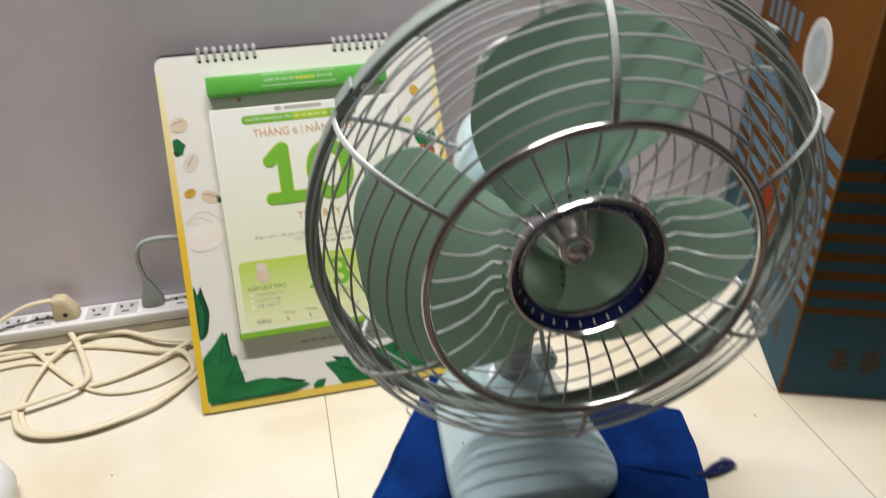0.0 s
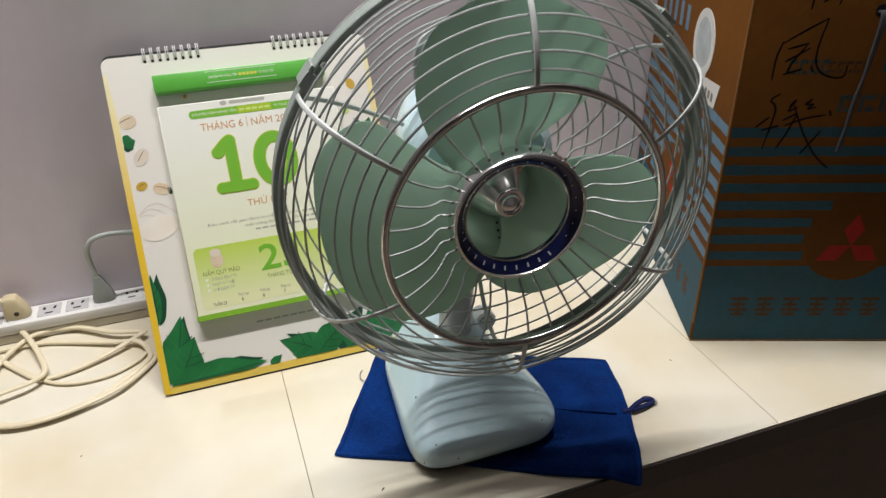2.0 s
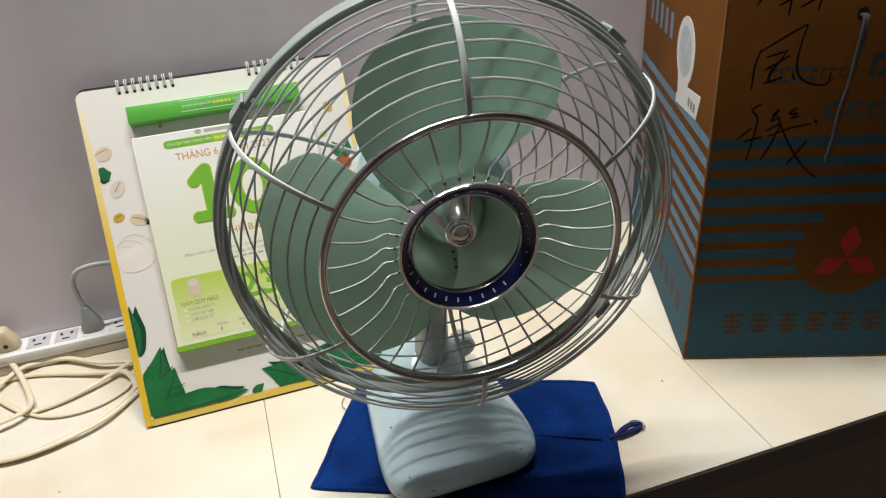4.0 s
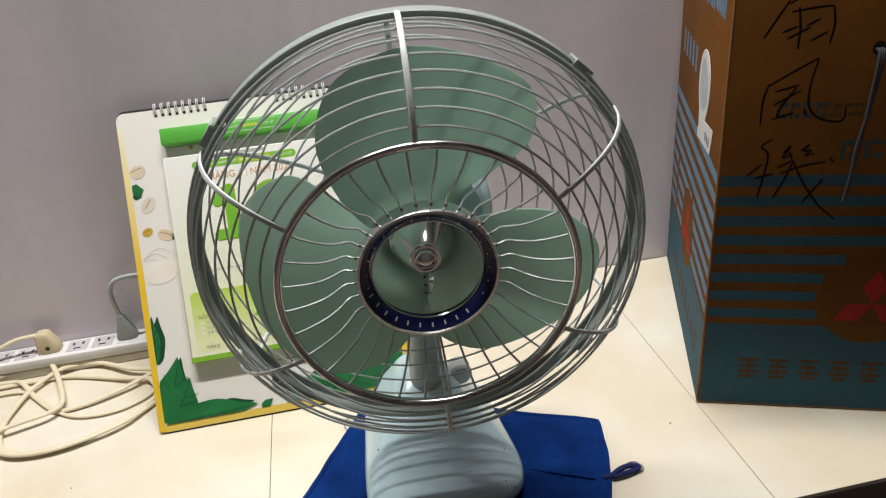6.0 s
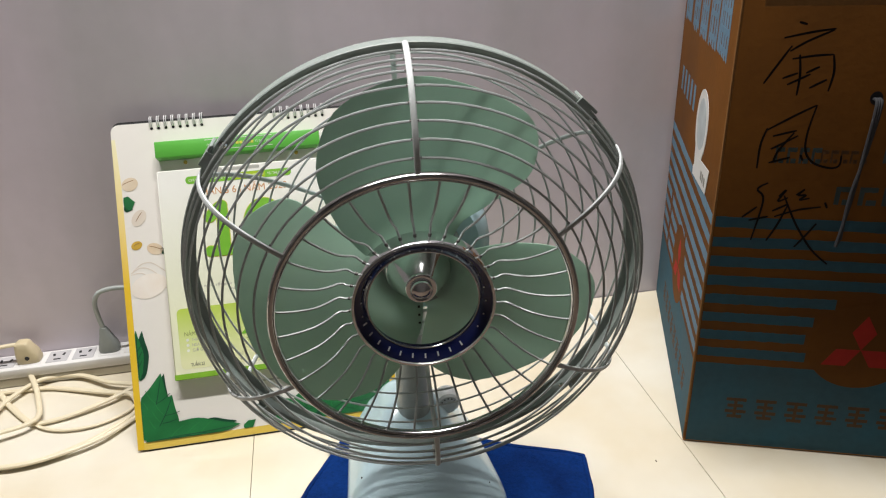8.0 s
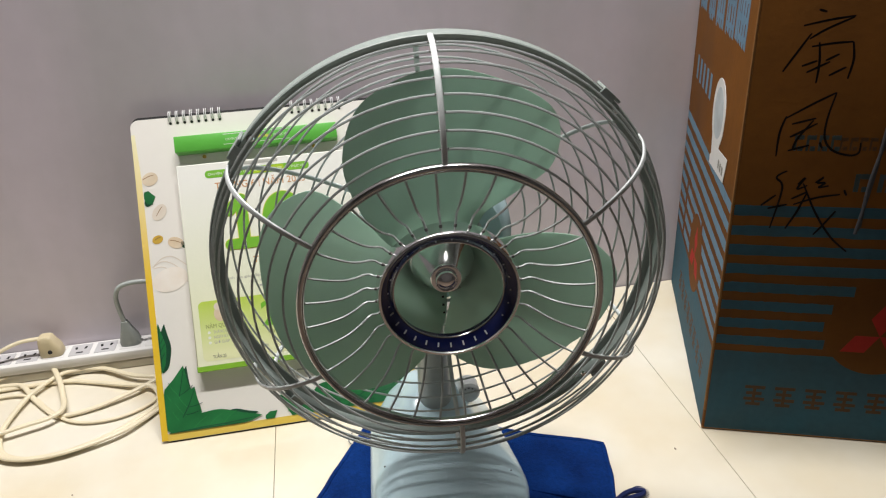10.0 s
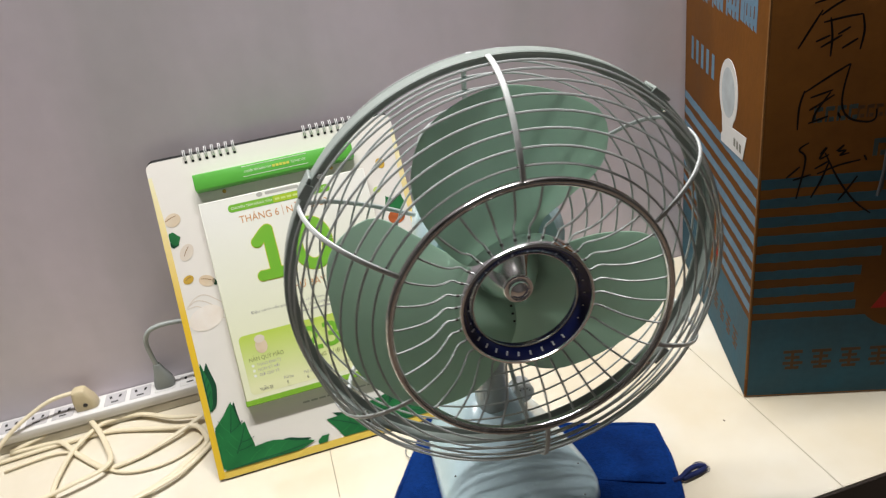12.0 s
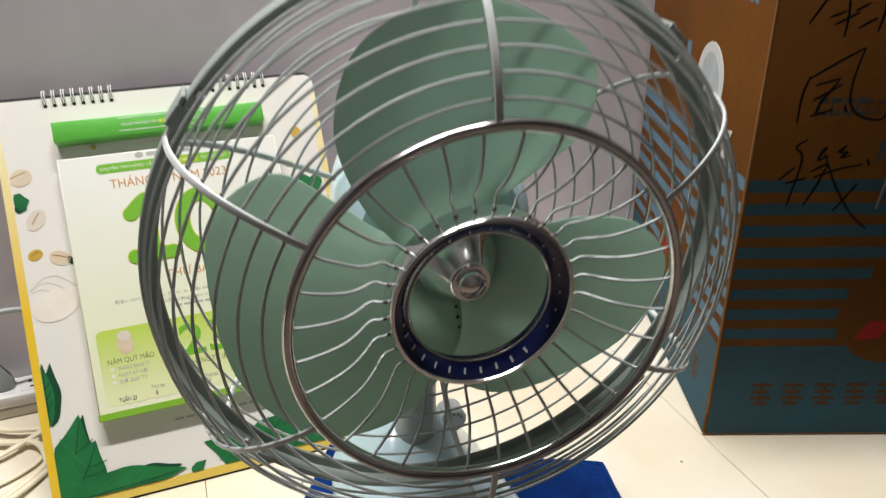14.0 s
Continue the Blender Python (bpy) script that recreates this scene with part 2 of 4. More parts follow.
def revolve(profile, seg=64, bm=None, closed=False):
    """Turns (radius, along) pairs round the y axis; along counts towards -y."""
    bm = bm or bmesh.new()
    rings = []
    for r, a in profile:
        if r < 1e-5:
            rings.append([bm.verts.new((0, -a, 0))])
        else:
            rings.append([bm.verts.new((r * math.cos(q), -a, r * math.sin(q))) for q in (2 * math.pi * j / seg for j in range(seg))])
    pairs = list(zip(rings, rings[1:])) + ([(rings[-1], rings[0])] if closed else [])
    for r0, r1 in pairs:
        for j in range(seg):
            k = (j + 1) % seg
            if len(r0) == 1 and len(r1) == 1:
                continue
            if len(r0) == 1:
                bm.faces.new((r0[0], r1[k], r1[j]))
            elif len(r1) == 1:
                bm.faces.new((r0[j], r0[k], r1[0]))
            else:
                bm.faces.new((r0[j], r0[k], r1[k], r1[j]))
    return bm


def loft(sections, bm=None):
    """Joins closed outlines of equal counts and caps the ends."""
    bm = bm or bmesh.new()
    rings = [[bm.verts.new(p) for p in s] for s in sections]
    n = len(rings[0])
    for r0, r1 in zip(rings, rings[1:]):
        for j in range(n):
            bm.faces.new((r0[j], r0[(j + 1) % n], r1[(j + 1) % n], r1[j]))
    bm.faces.new(rings[0][::-1])
    bm.faces.new(rings[-1])
    return bm


def oblong(cx, cy, z, hw, hd, power=3.2, n=56):
    """A rounded rectangle as a superellipse."""
    out = []
    for j in range(n):
        q = 2 * math.pi * j / n
        c, s = math.cos(q), math.sin(q)
        out.append((cx + hw * math.copysign(abs(c) ** (2 / power), c), cy + hd * math.copysign(abs(s) ** (2 / power), s), z))
    return out


def sheet(outline, y0, thick, bm=None):
    """A flat printed or cut shape in the x-z plane, standing out of y0 towards -y by its thickness."""
    bm = bm or bmesh.new()
    a = [bm.verts.new((x, y0, z)) for x, z in outline]
    b = [bm.verts.new((x, y0 - thick, z)) for x, z in outline]
    n = len(a)
    bm.faces.new(a)
    bm.faces.new(b[::-1])
    for j in range(n):
        bm.faces.new((a[j], a[(j + 1) % n], b[(j + 1) % n], b[j]))
    return bm


def rounded(x0, x1, z0, z1, r, n=5):
    out = []
    for cx, cz, q0 in ((x1 - r, z1 - r, 0), (x0 + r, z1 - r, 90), (x0 + r, z0 + r, 180), (x1 - r, z0 + r, 270)):
        out += [(cx + r * math.cos(radians(q0 + 90 * k / n)), cz + r * math.sin(radians(q0 + 90 * k / n))) for k in range(n + 1)]
    return out


def oval(cx, cz, rx, rz, turn=0.0, n=24):
    c, s = math.cos(radians(turn)), math.sin(radians(turn))
    return [(cx + rx * math.cos(q) * c - rz * math.sin(q) * s, cz + rx * math.cos(q) * s + rz * math.sin(q) * c) for q in (2 * math.pi * j / n for j in range(n))]


def letters(text, x, z, size, y, thick=0.0002, width=None, centre=False, bold=0.0, bm=None):
    """Lettering in the x-z plane with the built-in font; width fits the line to a length."""
    cu = bpy.data.curves.new("lettering", "FONT")
    cu.body, cu.size, cu.extrude, cu.offset, cu.resolution_u = text, size, thick / 2, bold, 3
    if centre:
        cu.align_x = "CENTER"
    ob = bpy.data.objects.new("lettering", cu)
    scene.collection.objects.link(ob)
    bpy.context.view_layer.update()
    me = bpy.data.meshes.new_from_object(ob.evaluated_get(bpy.context.evaluated_depsgraph_get()))
    bpy.data.objects.remove(ob)
    bm = bm or bmesh.new()
    old = set(bm.verts)
    bm.from_mesh(me)
    bpy.data.meshes.remove(me)
    vs = [v for v in bm.verts if v not in old]
    k = 1.0
    if width and vs:
        k = width / max(1e-6, max(v.co.x for v in vs) - min(v.co.x for v in vs))
    bmesh.ops.transform(bm, matrix=Matrix.Translation((x, y - thick / 2, z)) @ Matrix.Rotation(radians(90), 4, "X") @ Matrix.Diagonal((k, 1, 1, 1)), verts=vs)
    return bm


def ribbon(line, wide, y, thick=0.0003, bm=None, taper=0.35):
    """A brush stroke in the x-z plane along a line of (x, z)."""
    bm = bm or bmesh.new()
    pts = [Vector((p[0], 0, p[2])) for p in spline([(x, 0, z) for x, z in line], 6)]
    top, low = [], []
    for i, p in enumerate(pts):
        d = (pts[min(i + 1, len(pts) - 1)] - pts[max(i - 1, 0)]).normalized()
        nrm = Vector((-d.z, 0, d.x))
        w = wide / 2 * (1 - taper * abs(2 * i / (len(pts) - 1) - 1) ** 2)
        top.append(p + nrm * w)
        low.append(p - nrm * w)
    n = len(pts)
    ring = [[bm.verts.new((v.x, yy, v.z)) for yy in (y - thick, y) for v in (top[i], low[i])] for i in range(n)]
    for r0, r1 in zip(ring, ring[1:]):
        for p, q in ((0, 1), (1, 3), (3, 2), (2, 0)):
            bm.faces.new((r0[p], r0[q], r1[q], r1[p]))
    bm.faces.new((ring[0][0], ring[0][2], ring[0][3], ring[0][1]))
    bm.faces.new((ring[-1][0], ring[-1][1], ring[-1][3], ring[-1][2]))
    return bm


# ---------------- the setting ----------------
WALL_Y = 0.496
X0, X1, Y0, TOP, LOW = -2.2, 2.0, -2.4, 2.42, -0.74


def setting(name, bm, mat, label, category):
    return solid(name, bm, mat, label, category, kind="structure", smooth=False)


setting("wall_back", box(X0 - 0.1, X1 + 0.1, WALL_Y, WALL_Y + 0.12, LOW, TOP), WALL, "lilac grey painted wall with faint vertical streaks", "wall")
# added walls out of view close the room; their dark paint holds down bounce
setting("wall_front", box(X0 - 0.1, X1 + 0.1, Y0 - 0.12, Y0, LOW, TOP), ROOM, "plain unseen wall, painted dark to limit bounced light", "wall")
setting("wall_left", box(X0 - 0.12, X0, Y0, WALL_Y, LOW, TOP), ROOM, "plain unseen wall, painted dark to limit bounced light", "wall")
setting("wall_right", box(X1, X1 + 0.12, Y0, WALL_Y, LOW, TOP), ROOM, "plain unseen wall, painted dark to limit bounced light", "wall")
setting("floor", box(X0 - 0.1, X1 + 0.1, Y0 - 0.1, WALL_Y + 0.1, LOW - 0.1, LOW), FLOOR, "dark brown floor in front of the table", "floor")
# added ceiling out of view, in the same dark paint
setting("ceiling", box(X0 - 0.1, X1 + 0.1, Y0 - 0.1, WALL_Y + 0.1, TOP, TOP + 0.1), ROOM, "plain unseen ceiling, painted dark to limit bounced light", "ceiling")

# tiled table against the wall
EDGE_Y = -0.030
table = thing("tiled_table", pose(0, 0, 0), "long table topped with cream marble tiles against the wall", "table")
part("body", box(-1.30, 1.36, EDGE_Y + 0.012, WALL_Y - 0.002, LOW, -0.030), CABINET, table, "dark wooden body", smooth=False)
part("bedding", box(-1.30, 1.36, EDGE_Y + 0.004, WALL_Y - 0.002, -0.030, -0.0035), GROUT, table, smooth=False)
part("edge_trim", box(-1.30, 1.36, EDGE_Y, EDGE_Y + 0.0035, -0.034, -0.0012, 0.0008, 1), EDGE, table, "thin dark edge trim")
SEAMS = [-1.2, -0.689, -0.178, 0.333, 0.844, 1.355]
for xa, xb in zip(SEAMS, SEAMS[1:]):
    part("tile", box(xa + 0.0003, xb - 0.0003, EDGE_Y + 0.0035, WALL_Y - 0.002, -0.012, 0.0, 0.0004, 1), TILE, table)

# ---------------- desk fan ----------------
CLOTH_TOP = 0.0062
HEAD = Matrix.Translation((0.0053, 0.0, 0.3233)) @ Matrix(((0.997, 0.081, -0.004, 0), (-0.081, 0.995, -0.050, 0), (0.0, 0.050, 0.999, 0), (0, 0, 0, 1)))


def fan_head(bm):
    bm.transform(HEAD)
    return bm


def polar(r, a, deg):
    """A point of the fan head: radius, distance forward along the axis, angle from the right, counted upwards."""
    return (r * math.cos(radians(deg)), -a, r * math.sin(radians(deg)))


def degrees_of(arc, r):
    return math.degrees(arc / r)


def circle(r, a, n=96):
    return [polar(r, a, 360 * k / n) for k in range(n)]


def away(p):
    return Vector((p[0], 0, p[2])).normalized()


def along(profile, n):
    """n points spaced evenly along a smooth (radius, forward) profile."""
    pts = spline([(r, a, 0) for r, a in profile], 16)
    acc = [0.0]
    for p, q in zip(pts, pts[1:]):
        acc.append(acc[-1] + (q - p).length)
    out = []
    for k in range(n):
        s = acc[-1] * k / (n - 1)
        i = min(max(j for j in range(len(acc)) if acc[j] <= s + 1e-9), len(pts) - 2)
        f = (s - acc[i]) / max(1e-9, acc[i + 1] - acc[i])
        v = pts[i].lerp(pts[i + 1], f)
        out.append((v.x, v.y))
    return out


RIM_R, RIM_A = 0.183, -0.032
FRONT = [(0.1815, -0.026), (0.1790, -0.010), (0.1715, 0.008), (0.1590, 0.022), (0.1420, 0.032), (0.1240, 0.038), (0.1105, 0.0405)]
REAR = [(0.1815, -0.040), (0.1790, -0.056), (0.1700, -0.072), (0.1530, -0.086), (0.1300, -0.096), (0.1030, -0.102), (0.0700, -0.104)]


def desk_fan():
    fan = thing("desk_fan", pose(0, 0, 0), "vintage pale blue desk fan with green blades and wire cage", "fan")
    # base: a low wedge that rises to the stem
    secs = [(0.008, 0.0115, 0.138, 0.0775, 0.094), (0.012, 0.012, 0.138, 0.0805, 0.0985), (0.022, 0.0125, 0.138, 0.0830, 0.1015), (0.034, 0.0125, 0.138, 0.0820, 0.1000),
            (0.040, 0.0125, 0.139, 0.0795, 0.0960), (0.045, 0.0120, 0.1420, 0.0760, 0.0880), (0.056, 0.0100, 0.149, 0.0665, 0.0775), (0.069, 0.0080, 0.156, 0.0560, 0.0660),
            (0.083, 0.0070, 0.163, 0.0445, 0.0530), (0.095, 0.0075, 0.167, 0.0350, 0.0410), (0.103, 0.0090, 0.169, 0.0290, 0.031), (0.108, 0.010, 0.170, 0.0180, 0.019), (0.110, 0.011, 0.170, 0.0090, 0.009)]
    # the low part reaches forward and out over the foot
    secs = [(z, cx - 0.002 * k, cy - 0.006 * k, hw + 0.0035 * k, hd + 0.001 * k) for z, cx, cy, hw, hd in secs for k in [max(0.0, min(1.0, (0.075 - z) / 0.04))]]

    def narrowing(ring, cx, cy, hd):
        """Draws the sides in towards the back."""
        return [(cx + (x - cx) * (1.02 - 0.22 * (y - cy + hd) / (2 * hd)), y, z) for x, y, z in ring]

    part("base", loft([narrowing(oblong(cx, cy, z + CLOTH_TOP - 0.006, hw, hd, 5.2 if z < 0.07 else 3.4 if z < 0.11 else 2.6), cx, cy, hd) for z, cx, cy, hw, hd in secs]), PALE_BLUE, fan, "pale blue enamelled wedge-shaped base with small chips")
    for z, deg in ((0.040, 243), (0.038, 292), (0.030, 300), (0.060, 205), (0.024, 262), (0.050, 318), (0.020, 228)):
        i = max(k for k in range(len(secs) - 1) if secs[k][0] <= z)
        f = (z - secs[i][0]) / (secs[i + 1][0] - secs[i][0])
        _, cx, cy, hw, hd = (p + f * (q - p) for p, q in zip(secs[i], secs[i + 1]))
        c, sn = math.cos(radians(deg)), math.sin(radians(deg))
        chip = bmesh.new()
        bmesh.ops.create_icosphere(chip, subdivisions=1, radius=0.0010, matrix=Matrix.Translation((cx + hw * math.copysign(abs(c) ** (2 / 5.2), c), cy + hd * math.copysign(abs(sn) ** (2 / 5.2), sn), z)))
        part("paint_chip", chip, BLACK, fan, "small dark paint chip")
    part("foot_pad", loft([narrowing(oblong(0.0098, 0.132, z, hw + 0.003, hd + 0.001, 5.2), 0.0098, 0.132, hd) for z, hw, hd in ((CLOTH_TOP, 0.0770, 0.0935), (CLOTH_TOP + 0.0008, 0.0795, 0.0965), (CLOTH_TOP + 0.0034, 0.0795, 0.0965))]), BLACK, fan, "black rubber foot pad")
    part("stem", loft([oblong(0.011, 0.153 - 0.006 * k, 0.062 + 0.040 * k, 0.0190 - 0.0008 * k, 0.019 - 0.0008 * k, 2.4, 32) for k in range(6)]), STEM, fan, "silver grey metal stem")
    hinge = part("tilt_hinge", box(-0.012, 0.034, 0.108, 0.150, 0.236, 0.272, 0.008, 3), GREY_GREEN, fan)
    part("tilt_screw", loft([[(0.034 + dx, 0.129 + r * math.cos(q), 0.252 + r * math.sin(q)) for q in (2 * math.pi * j / 20 for j in range(20))] for dx, r in ((0, 0.010), (0.012, 0.010), (0.014, 0.008))]), SPOKE, hinge, "pale grey tilt screw knob")
    # switch on the back of the base
    knob = part("switch_knob", loft([[(0.050 + r * math.cos(q), 0.172 + dy, 0.094 + r * math.sin(q)) for q in (2 * math.pi * j / 24 for j in range(24))] for dy, r in ((-0.004, 0.0135), (-0.020, 0.0130), (-0.022, 0.0105))]), SPOKE, fan, "pale grey switch knob")
    for k in range(5):
        q = radians(30 + 30 * k)
        part("knob_dot", box(0.0500 + 0.0080 * math.cos(q) - 0.0007, 0.0500 + 0.0080 * math.cos(q) + 0.0007, 0.1496, 0.1502, 0.0940 + 0.0080 * math.sin(q) - 0.0007, 0.0940 + 0.0080 * math.sin(q) + 0.0007), BLACK, knob, smooth=False)
    # motor
    part("motor_housing", fan_head(revolve([(0.0, -0.058), (0.030, -0.058), (0.056, -0.062), (0.066, -0.074), (0.068, -0.095), (0.066, -0.125), (0.060, -0.160), (0.048, -0.190), (0.030, -0.206), (0.0, -0.211)], 56)), PALE_BLUE, fan, "pale blue motor housing")
    part("motor_collar", fan_head(revolve([(0.020, -0.030), (0.034, -0.034), (0.038, -0.050), (0.040, -0.060), (0.020, -0.060)], 40)), GREY_GREEN, fan)
    hx = [(-0.048, 0.105, 0.058), (-0.050, 0.105, 0.085), (-0.044, 0.105, 0.105), (-0.022, 0.105, 0.116), (0.010, 0.105, 0.118), (0.030, 0.105, 0.112), (0.040, 0.105, 0.095), (0.042, 0.105, 0.058)]
    part("carry_handle", fan_head(tube(spline(hx, 8), 0.0034, seg=8, up=(0, 1, 0))), WIRE, fan, "grey wire carry handle")
    bm = revolve([(0.0035, 0.0), (0.0105, 0.0), (0.0125, -0.002), (0.0130, -0.006), (0.0130, -0.026), (0.0035, -0.026)], 28)
    bm.transform(Matrix.Translation((0.024, 0.050, 0.038)))
    lug = part("motor_lug", fan_head(bm), GREY_GREEN, fan, "grey lug on the motor with a dark hole")
    bm = revolve([(0.0, -0.002), (0.0036, -0.002), (0.0036, -0.010), (0.0, -0.010)], 16)
    bm.transform(Matrix.Translation((0.024, 0.050, 0.038)))
    part("bolt_hole", fan_head(bm), BLACK, lug)

    # rim: a flat strap with rolled edges
    part("cage_rim", fan_head(revolve([(0.1830, -0.0245), (0.1838, -0.0255), (0.1838, -0.0395), (0.1830, -0.0405), (0.1750, -0.0385), (0.1745, -0.0375), (0.1752, -0.0365), (0.1805, -0.0350), (0.1808, -0.0262)], 128, closed=True)), GREY_GREEN, fan, "flat grey-green rim strap with worn edges")
    ticks = along(FRONT, 10)
    for r, a in ticks[1:-1]:
        part("front_ring", fan_head(tube(circle(r, a), 0.00095, closed=True, seg=6, up=away)), WIRE, fan)
    for r, a in along(REAR, 11)[1:-1]:
        part("rear_ring", fan_head(tube(circle(r, a), 0.00095, closed=True, seg=6, up=away)), WIRE, fan)
    for deg in (90.5, 32, 148, -28, -88, 206.5):
        line = [polar(r + 0.0018, a + 0.001, deg) for r, a in along(FRONT, 26)]
        spoke = part("front_spoke", fan_head(tube(line, 0.0022, 0.0011, seg=8, up=lambda p: (p[0], -0.10, p[2]))), SPOKE, fan)
        beads = bmesh.new()
        for r, a in ticks[1:-1]:
            for d in (-1, 1):
                bmesh.ops.create_icosphere(beads, subdivisions=1, radius=0.0011, matrix=Matrix.Translation(polar(r + 0.0002, a, deg + d * degrees_of(0.0025, r))))
        tagged(part("weld_bead", fan_head(beads), WELD, spoke), kind="stuff")
    for deg in (93, 33, 153, 213, 273, 333):
        line = [polar(r, a - 0.0015, deg) for r, a in along(REAR, 26)]
        part("rear_spoke", fan_head(tube(line, 0.0022, 0.0010, seg=8, up=lambda p: (p[0], 0.10, p[2]))), SPOKE, fan)
    # chrome ring in the front
    part("chrome_ring", fan_head(revolve([(0.1106 + 0.0026 * math.cos(q), 0.0405 + 0.0040 * math.sin(q)) for q in (2 * math.pi * k / 14 for k in range(14))], 128, closed=True)), CHROME, fan, "worn chrome ring")
    part("inner_chrome_band", fan_head(revolve([(0.1078 + 0.0009 * math.cos(q), 0.0400 + 0.0030 * math.sin(q)) for q in (2 * math.pi * k / 8 for k in range(8))], 128, closed=True)), BRIGHT_CHROME, fan)
    prof = [(0.1085, 0.0385, 0.0), (0.1000, 0.0375, 0.2), (0.0900, 0.0350, 0.5), (0.0800, 0.0305, 1.0), (0.0715, 0.0235, 1.0), (0.0660, 0.0178, 0.5), (0.0620, 0.0158, 0.0), (0.0585, 0.0168, 0.0), (0.0550, 0.0160, 0.0)]
    first = None
    for k in range(32):
        deg = 360 * k / 32 + 4
        if first is None:
            bm = tube(spline([polar(r, a, deg + d * 0.4) for r, a, d in prof], 5), 0.00095, seg=6, up=(0, 1, 0))
            first = part("grille_wire", fan_head(bm), WIRE, fan)
        else:
            ob = new("grille_wire", first.data)
            ob.parent = fan
            ob.matrix_basis = HEAD @ Matrix.Rotation(radians(-360 * k / 32), 4, "Y") @ HEAD.inverted()
    beads = bmesh.new()
    for k in range(32):
        for r, a in ((0.1078, 0.0388), (0.0556, 0.0165)):
            bmesh.ops.create_icosphere(beads, subdivisions=1, radius=0.0015, matrix=Matrix.Translation(polar(r, a, 360 * k / 32 + 4)))
    tagged(part("weld_bead", fan_head(beads), WELD, first), kind="stuff")
    # badge ring
    badge = part("badge_ring", fan_head(revolve([(0.0520, 0.0265), (0.0538, 0.0262), (0.0548, 0.0240), (0.0552, 0.0120), (0.0545, 0.0085), (0.0500, 0.0085), (0.0500, 0.0180), (0.0515, 0.0250)], 96, closed=True)), BRIGHT_CHROME, fan, "chrome badge ring")
    part("badge_face", fan_head(revolve([(0.0519, 0.0252), (0.0500, 0.0246), (0.0430, 0.0190), (0.0422, 0.0170), (0.0432, 0.0120), (0.0500, 0.0120)], 96, closed=True)), NAVY, badge, "glossy navy blue enamel face")
    part("badge_lip", fan_head(revolve([(0.0426 + 0.0009 * math.cos(q), 0.0182 + 0.0009 * math.sin(q)) for q in (2 * math.pi * k / 8 for k in range(8))], 96, closed=True)), CHROME, badge)
    for k in range(10):
        deg = 196 + 12.2 * k
        bm = box(-0.0006, 0.0006, -0.0004, 0.0, -0.0018, 0.0018)
        bm.transform(Matrix.Translation(polar(0.0468, 0.0226, deg)) @ Matrix.Rotation(radians(-(deg + 90)), 4, "Y") @ Matrix.Rotation(radians(-38), 4, "X"))
        part("badge_mark", fan_head(bm), SILVER_PRINT, badge, smooth=False)
    for k in range(16):
        deg = 330 + 14.5 * k
        bm = box(-0.0005, 0.0005, -0.0004, 0.0, -0.0006, 0.0006)
        bm.transform(Matrix.Translation(polar(0.0468, 0.0226, deg)) @ Matrix.Rotation(radians(-(deg + 90)), 4, "Y") @ Matrix.Rotation(radians(-38), 4, "X"))
        part("badge_dot", fan_head(bm), SILVER_PRINT, badge, smooth=False)
    # clips that hold the front cage to the rim
    for deg in (45, 143, 222, 318):
        bm = box(-0.009, 0.009, -0.0095, 0.0085, -0.001, 0.0015, 0.0006, 1)
        box(-0.009, 0.004, -0.0100, -0.0085, -0.006, 0.0015, 0.0005, 1, bm)
        bm.transform(Matrix.Translation(polar(0.1850, -0.0320, deg)) @ Matrix.Rotation(radians(-(deg - 90)), 4, "Y"))
        clip = part("cage_clip", fan_head(bm), GREY_GREEN, fan)
        bm = revolve([(0, 0.0022), (0.0022, 0.0018), (0.003, 0.0), (0, 0)], 14)
        bm.transform(Matrix.Translation(polar(0.1795, -0.0264, deg - 4)))
        part("clip_screw", fan_head(bm), CHROME, clip)
    # blades
    # outline of one blade from the trailing root round the tip to the leading root: radius, degrees from its middle
    rim_line = spline([(r * math.cos(radians(d)), r * math.sin(radians(d)), 0) for r, d in (
        (0.020, -56), (0.052, -46), (0.073, -51), (0.1190, -52), (0.1490, -33.5), (0.1565, 0), (0.1500, 24.5), (0.1223, 41), (0.0825, 53.5), (0.043, 66), (0.020, 72))], 7)

    def blade(centre):
        bm = bmesh.new()
        rows = 16
        n = len(rim_line)
        front, back = {}, {}
        for j, p in enumerate(rim_line):
            out_r, out_d = math.hypot(p.x, p.y), math.degrees(math.atan2(p.y, p.x))
            root_d = -56 + 128 * j / (n - 1)
            for i in range(rows + 1):
                u = i / rows
                r = 0.019 + (out_r - 0.019) * u
                d = root_d + (out_d - root_d) * u ** 0.8
                v = d / 50
                w = max(0.0, min(1.0, (r - 0.022) / 0.030))
                w = w * w * (3 - 2 * w)
                a = -0.0320 * (1 - w) + w * (-0.0247 + (0.0285 * v - 0.009 * v * v) * (0.45 + 0.55 * r / 0.155) - 0.0108 * r / 0.155)
                thin = 0.0022 - 0.0010 * u ** 6
                front[i, j] = bm.verts.new(polar(r, a, centre + d))
                back[i, j] = bm.verts.new(polar(r, a - thin, centre + d))
        for i in range(rows):
            for j in range(n - 1):
                bm.faces.new((front[i, j], front[i, j + 1], front[i + 1, j + 1], front[i + 1, j]))
                bm.faces.new((back[i, j], back[i + 1, j], back[i + 1, j + 1], back[i, j + 1]))
        ring = [(0, j) for j in range(n - 1)] + [(i, n - 1) for i in range(rows)] + [(rows, j) for j in range(n - 1, 0, -1)] + [(i, 0) for i in range(rows, 0, -1)]
        for k in range(len(ring)):
            a, b = ring[k], ring[(k + 1) % len(ring)]
            bm.faces.new((front[a], back[a], back[b], front[b]))
